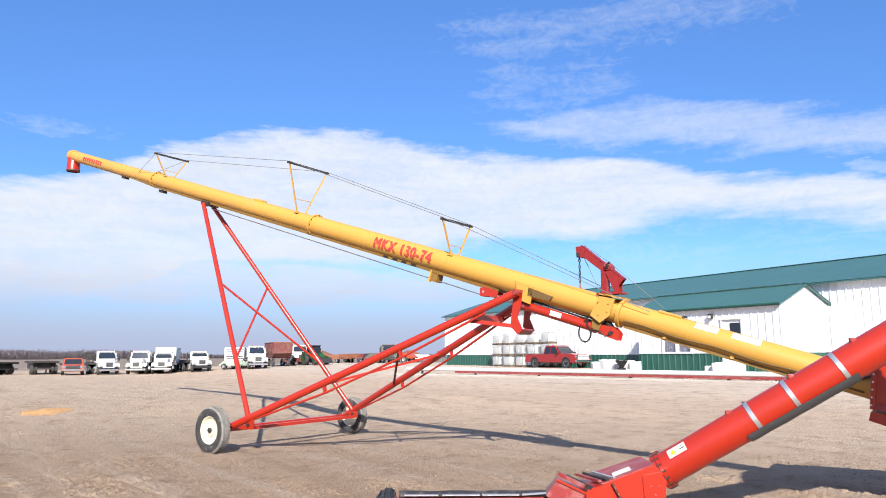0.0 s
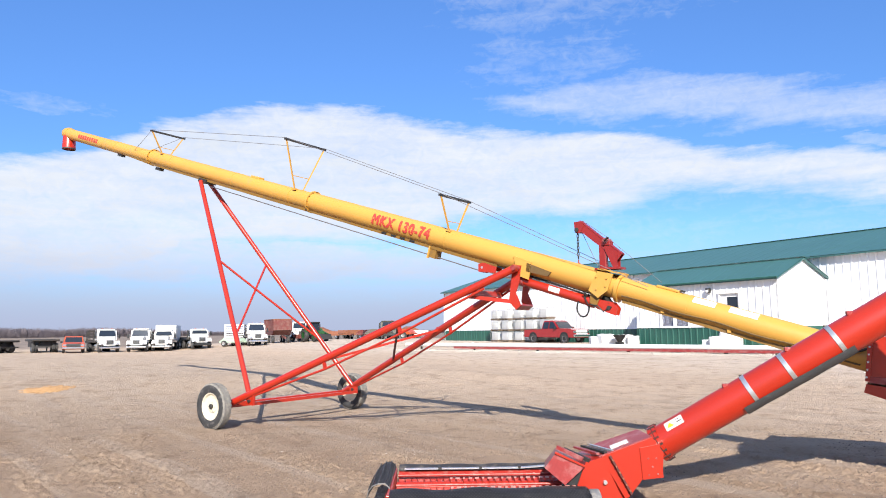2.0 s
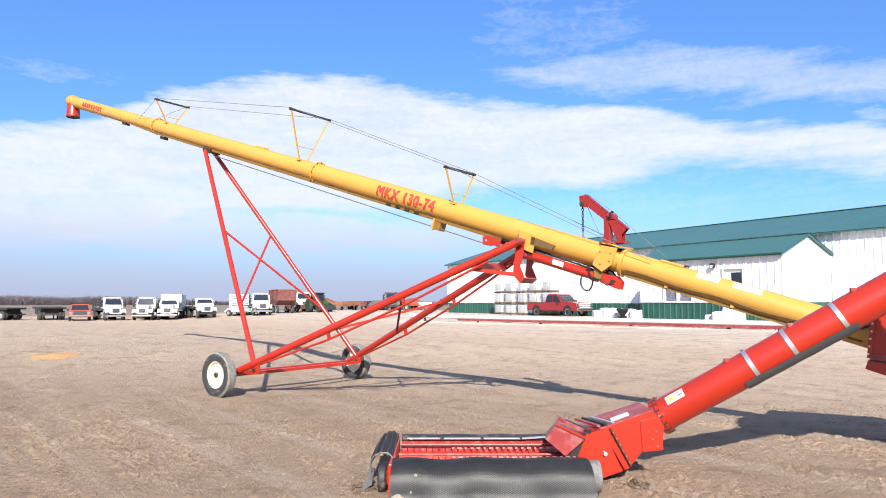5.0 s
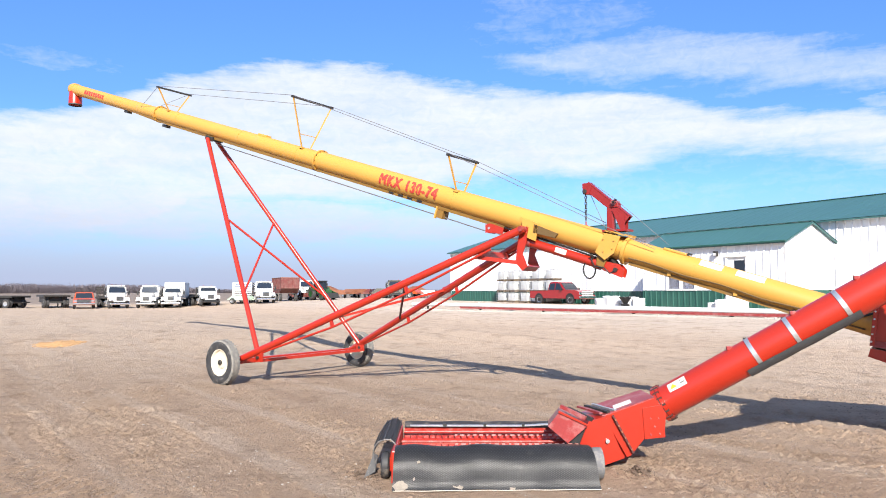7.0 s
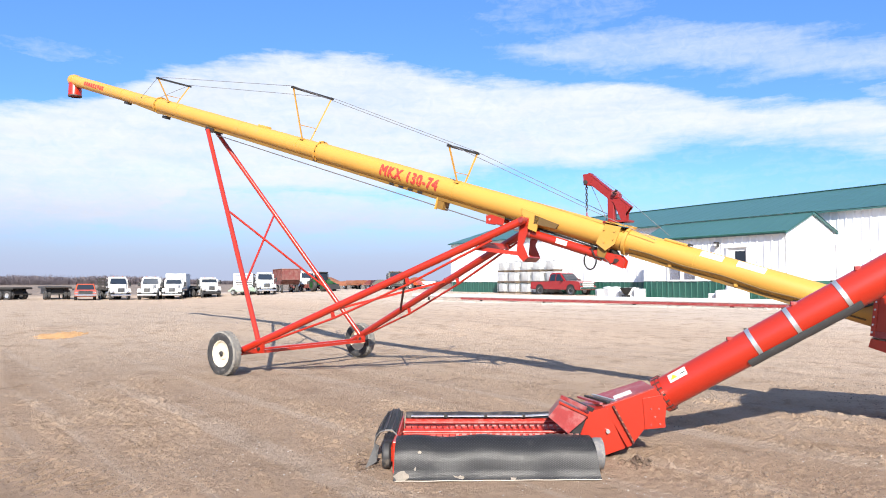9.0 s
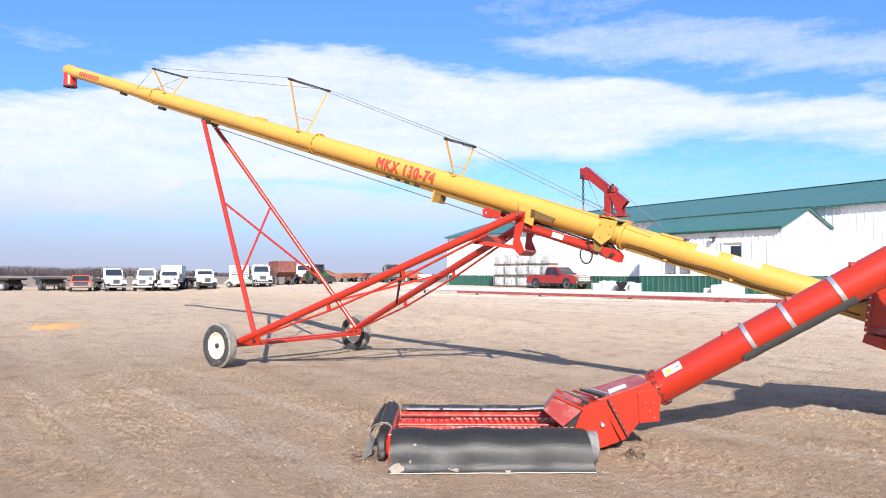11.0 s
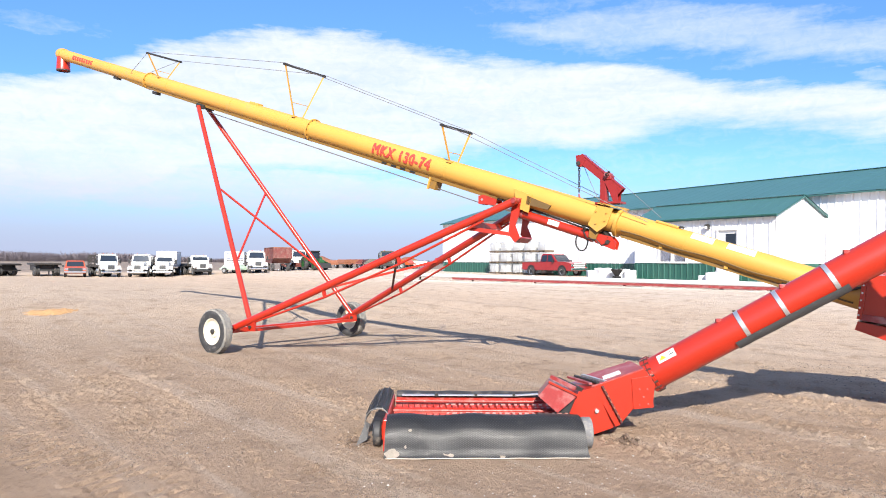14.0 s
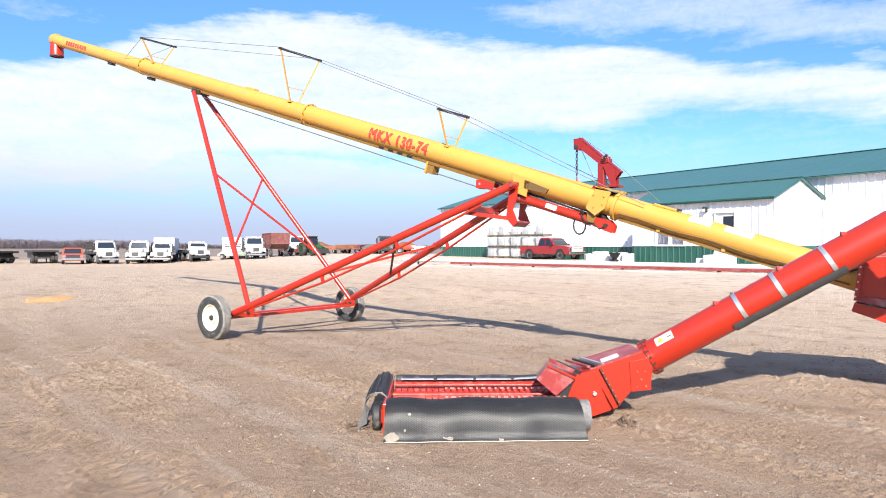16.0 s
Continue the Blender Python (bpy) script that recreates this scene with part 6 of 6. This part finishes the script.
def far_shed(x, y, sx, sy, h, turn):
    b = thing("far_shed", sit(x, y, turn), "small pale shed beyond the yard", "building", "far sheds")
    part("wall", box((0, 0, h / 2), (sx, sy, h)), "pale_green", b)
    part("roof", prism([(-sx / 2 - 0.3, -sy / 2 - 0.2, h), (sx / 2 + 0.3, -sy / 2 - 0.2, h), (0, -sy / 2 - 0.2, h + sx * 0.22)], sy + 0.4, (0, 1, 0)), "rust", b)
    part("door", box((0, -sy / 2 - 0.03, h * 0.4), (sx * 0.35, 0.06, h * 0.8)), "green_siding", b)


far_shed(-36, 360, 5, 4, 1.5, 20)
far_shed(-58, 345, 9, 6, 2.0, -10)
far_shed(-14, 345, 8, 6, 2.2, 30)


# ---- pallet tanks against the long wall, bags and drums beside them ----
def pallet_tank(m):
    t = thing("pallet_tank", m, "white plastic tank in a steel cage on a pallet", "pallet tank", "stack of pallet tanks")
    for x in (-0.48, 0, 0.48):
        part("pallet_foot", box((x, 0, 0.05), (0.12, 1.0, 0.1)), "wood", t)
    part("pallet_top", box((0, 0, 0.125), (1.2, 1.0, 0.06)), "wood", t)
    part("tank", box((0, 0, 0.54), (1.08, 0.88, 0.74), bevel=0.07), "tote", t, smooth=True)
    part("lid", cyl((0, 0, 0.96), (0, 0, 1.0), 0.11, seg=16), "black", t)
    for z in (0.2, 0.42, 0.64, 0.86, 0.97):
        part("cage_hoop", tube([(-0.6, -0.5, z), (0.6, -0.5, z), (0.6, 0.5, z), (-0.6, 0.5, z), (-0.6, -0.5, z)], 0.012, 5), "steel", t)
    for k in range(6):
        for sd in (-1, 1):
            part("cage_bar", cyl((-0.58 + k * 0.232, sd * 0.51, 0.14), (-0.58 + k * 0.232, sd * 0.51, 0.98), 0.011, seg=6), "steel", t)
    return t


first = None
wall_turn = math.degrees(math.atan2(BD.y, BD.x))
for col in range(5):
    for lv in range(3):
        p = at_wall(46.0 + col * 1.78, -1.5 - 0.1 * (col % 2), 0)
        m = Matrix.Translation((p.x, p.y, ground_z(p.x, p.y) + lv * 1.01)) @ pose(0, 0, 0, 0, 0, wall_turn + (col * 37 + lv * 53) % 7 - 3)
        if first is None:
            first = pallet_tank(m)
        else:
            copy_thing(first, m)


def bulk_bag(m, sx, sy, sz, label="white woven bulk bag slumped by the wall"):
    bm = bmesh.new()
    bmesh.ops.create_cube(bm, size=1)
    bmesh.ops.subdivide_edges(bm, edges=bm.edges[:], cuts=5, use_grid_fill=True)
    for v in bm.verts:
        r = 1 + 0.10 * noise.noise(v.co * 4 + Vector(m.translation)) - 0.18 * max(0, v.co.length - 0.62)
        v.co = Vector((v.co.x * sx * r, v.co.y * sy * r, (v.co.z * r + 0.5) * sz))
    me = bpy.data.meshes.new("bulk_bag")
    bm.to_mesh(me)
    bm.free()
    me.polygons.foreach_set("use_smooth", [True] * len(me.polygons))
    me.materials.append(M["white"])
    b = new("bulk_bag", me)
    b.matrix_world = m
    return tagged(b, label, "bulk bag", "bulk bags by the wall")


for x, y, sx, sz in ((11.15, 48.0, 1.0, 0.75), (11.6, 47.3, 0.9, 0.9), (12.0, 46.9, 0.9, 0.7), (12.55, 45.9, 0.8, 0.85), (12.95, 45.2, 0.7, 0.8)):
    bulk_bag(sit(x, y, x * 40), sx, 0.9, sz)
for e, sx, sz in ((25.6, 1.1, 0.75), (24.9, 0.9, 1.0), (26.3, 0.7, 0.55)):
    p = at_wall(e, -5.9, 0)
    bulk_bag(sit(p.x, p.y, e * 30), sx, 0.8, sz, "white wrapped bundle beside the entrance door")
d = thing("spreader", sit(12.15, 45.6, 20) @ Matrix.Scale(0.85, 4), "small black hopper spreader among white bags", "spreader")
part("hopper", lathe([(0.12, 0.45), (0.5, 1.0), (0.52, 1.05), (0.48, 1.05), (0.1, 0.5)], Matrix(), 24), "black", d, smooth=True)
part("stand", box((0, 0, 0.25), (0.5, 0.5, 0.5), bevel=0.02), "black", d)

# ---- spilled corn, stones, clods, far brush ----
def heap():
    bm = bmesh.new()
    bmesh.ops.create_grid(bm, x_segments=60, y_segments=40, size=1)
    for v in bm.verts:
        x, y = v.co.x, v.co.y
        r = math.hypot(x, y) * (1.12 + 0.35 * noise.noise((x * 2.6, y * 2.6, 3)) + 0.35 * noise.noise((x * 14, y * 14, 1)))
        h = 0.075 * max(0.0, 1 - r) ** 1.2 + 0.012 * noise.noise((x * 9, y * 9, 0)) * (r < 1.05)
        wx, wy = -11.6 + x * 0.74, 20.75 + y * 0.9
        v.co = Vector((wx, wy, ground_z(wx, wy) + (h if r < 1 else -0.05)))
    me = bpy.data.meshes.new("corn_spill")
    bm.to_mesh(me)
    bm.free()
    me.polygons.foreach_set("use_smooth", [True] * len(me.polygons))
    me.materials.append(M["grain"])
    return tagged(new("corn_spill", me), "low spread heap of spilled golden corn", "grain heap", kind="stuff")


heap()


def scatter(name, label, material, n, sizes, area, seed, flat=0.75, power=2.8):
    """Many small stones in one mesh."""
    rng = random.Random(seed)
    bv = [Vector(p) for p in ((1, 0, 0), (0, 1, 0), (-1, 0, 0), (0, -1, 0), (0, 0, 1), (0, 0, -1), (0.6, 0.6, 0.55), (-0.6, -0.6, 0.55))]
    bf = [(0, 6, 4), (6, 1, 4), (0, 1, 6), (1, 2, 4), (2, 7, 4), (7, 3, 4), (2, 3, 7), (3, 0, 4), (1, 0, 5), (2, 1, 5), (3, 2, 5), (0, 3, 5)]
    verts, faces = [], []
    for _ in range(n):
        # dense near, thinning out with distance, in drifts
        while True:
            y = area[2] + (area[3] - area[2]) * rng.random() ** 1.8
            x = (area[0] + (area[1] - area[0]) * rng.random()) * (y / area[3]) ** 0.55
            if noise.noise((x * 0.5, y * 0.5, seed)) + 0.5 * noise.noise((x * 1.9, y * 1.9, seed)) > rng.uniform(-0.1, 0.45):
                break
        r = sizes[0] + (sizes[1] - sizes[0]) * rng.random() ** power
        z, o = ground_z(x, y), len(verts)
        rot = Euler((rng.random() * 6, rng.random() * 6, rng.random() * 6)).to_matrix()
        k = Vector((1, rng.uniform(0.75, 1), rng.uniform(0.6, 1)))
        for v in bv:
            q = rot @ Vector((v.x * k.x, v.y * k.y, v.z * k.z)) * rng.uniform(0.55, 1.2)
            verts.append((x + q.x * r, y + q.y * r, z + q.z * r * flat + r * -0.08))
        faces += [[o + i for i in f] for f in bf]
    me = bpy.data.meshes.new(name)
    me.from_pydata(verts, [], faces)
    me.materials.append(M[material])
    return tagged(new(name, me), label, "stones", kind="stuff")


# mound soil, darkened in colour as if in the hopper's shadow
M["shaded_soil"] = mat("shaded brown soil", (0.12, 0.083, 0.06), 0.95, var=0.3, scale=9)
M["soil"] = mat("brown soil clods", (0.165, 0.122, 0.092), 0.95, var=0.3, scale=9)
scatter("gravel", "pale limestone gravel strewn over the dirt", "stone", 6500, (0.003, 0.018), (-22, 22, 4.2, 34), 5)
scatter("clods", "crumbled brown soil clods on the dirt", "soil", 46000, (0.003, 0.021), (-16, 16, 4.2, 24), 11, 0.85, 3.6)


def churned_mound(x, y, r, n, seed):
    rng = random.Random(seed)
    verts, faces = [], []
    base = bmesh.new()
    bmesh.ops.create_icosphere(base, subdivisions=1, radius=1)
    bv = [v.co.copy() for v in base.verts]
    bf = [[v.index for v in f.verts] for f in base.faces]
    base.free()
    for _ in range(n):
        a, d = rng.uniform(0, 6.283), abs(rng.gauss(0, r * 0.5))
        px, py, s, o = x + math.cos(a) * d, y + math.sin(a) * d, rng.uniform(0.004, 0.017), len(verts)
        pz = ground_z(px, py) + 0.035 * math.exp(-(d / r) ** 2 * 2) - 0.004
        for v in bv:
            q = v * s * rng.uniform(0.7, 1.15)
            verts.append((px + q.x, py + q.y, pz + q.z * 0.8))
        faces += [[o + i for i in f] for f in bf]
    me = bpy.data.meshes.new("loose_soil")
    me.from_pydata(verts, [], faces)
    me.materials.append(M["shaded_soil"])
    return tagged(new("loose_soil", me), "loose churned brown soil beside the hopper", "soil", kind="stuff")


churned_mound(1.92, 6.78, 0.16, 420, 3)
churned_mound(-0.72, 6.72, 0.22, 420, 4)


def far_brush():
    """Bare winter trees along the horizon: many thin upright twigs in clumps."""
    rng = random.Random(21)
    verts, faces = [], []
    for _ in range(4200):
        x = rng.uniform(-420, 420)
        dens = 0.35 + 0.65 * smooth(-60, -190, x) if x < 0 else 0.3
        if noise.noise((x * 0.02, 2.0, 0)) + rng.uniform(-0.6, 0.6) > dens:
            continue
        y = 430 + rng.uniform(0, 60)
        h = (2.6 + 3.8 * smooth(-100, -260, x)) * rng.uniform(0.75, 1.05) * (1 + 0.3 * noise.noise((x * 0.03, 7, 0)))
        for k in range(24):
            a, o = rng.uniform(-0.7, 0.7), len(verts)
            bx, l, w = x + rng.gauss(0, 4.0), h * rng.uniform(0.25, 1) ** 1.3, rng.uniform(0.03, 0.09)
            tx = bx + math.sin(a) * l * 0.7
            verts += [(bx - w, y, 0), (bx + w, y + 0.3, 0), (tx + w * 0.5, y, l), (tx - w * 0.5, y + 0.2, l), (bx, y - w * 1.5, 0), (tx, y - w, l * 0.95)]
            faces += [(o, o + 1, o + 2, o + 3), (o, o + 4, o + 5, o + 3), (o + 4, o + 1, o + 2, o + 5)]
    me = bpy.data.meshes.new("far_brush")
    me.from_pydata(verts, [], faces)
    me.materials.append(M["brush"])
    return tagged(new("far_brush", me), "bare grey-brown winter brush along the horizon", "trees", kind="stuff")


far_brush()


def gravel_berm():
    """Pale coarse gravel along the foot of the lying auger."""
    rng = random.Random(8)
    A, B = Vector((24.0, 27.5, 0)), Vector((-8.5, 63.2, 0))
    run = (B - A).normalized()
    side = Vector((-run.y, run.x, 0))
    verts, faces = [], []
    for _ in range(6500):
        l = rng.random() * (B - A).length * 0.85
        p = A + run * l + side * (rng.gauss(0.55, 0.6))
        r, o = rng.uniform(0.015, 0.06) * (0.7 + 0.3 * math.sin(l * 0.9)), len(verts)
        z = ground_z(p.x, p.y)
        for dx, dy, dz in ((-1, -1, -0.2), (1, -0.8, -0.2), (0.9, 1, -0.2), (-0.8, 0.9, -0.2), (-0.5, -0.5, 0.7), (0.6, -0.4, 0.8), (0.4, 0.6, 0.7), (-0.5, 0.4, 0.8)):
            k = rng.uniform(0.75, 1.2)
            verts.append((p.x + dx * r * k, p.y + dy * r * k, z + dz * r))
        faces += [[o + i for i in f] for f in ((0, 1, 5, 4), (1, 2, 6, 5), (2, 3, 7, 6), (3, 0, 4, 7), (4, 5, 6, 7))]
    me = bpy.data.meshes.new("gravel_berm")
    me.from_pydata(verts, [], faces)
    me.materials.append(M["stone"])
    return tagged(new("gravel_berm", me), "pale coarse gravel berm along the lying auger", "gravel", kind="stuff")


gravel_berm()
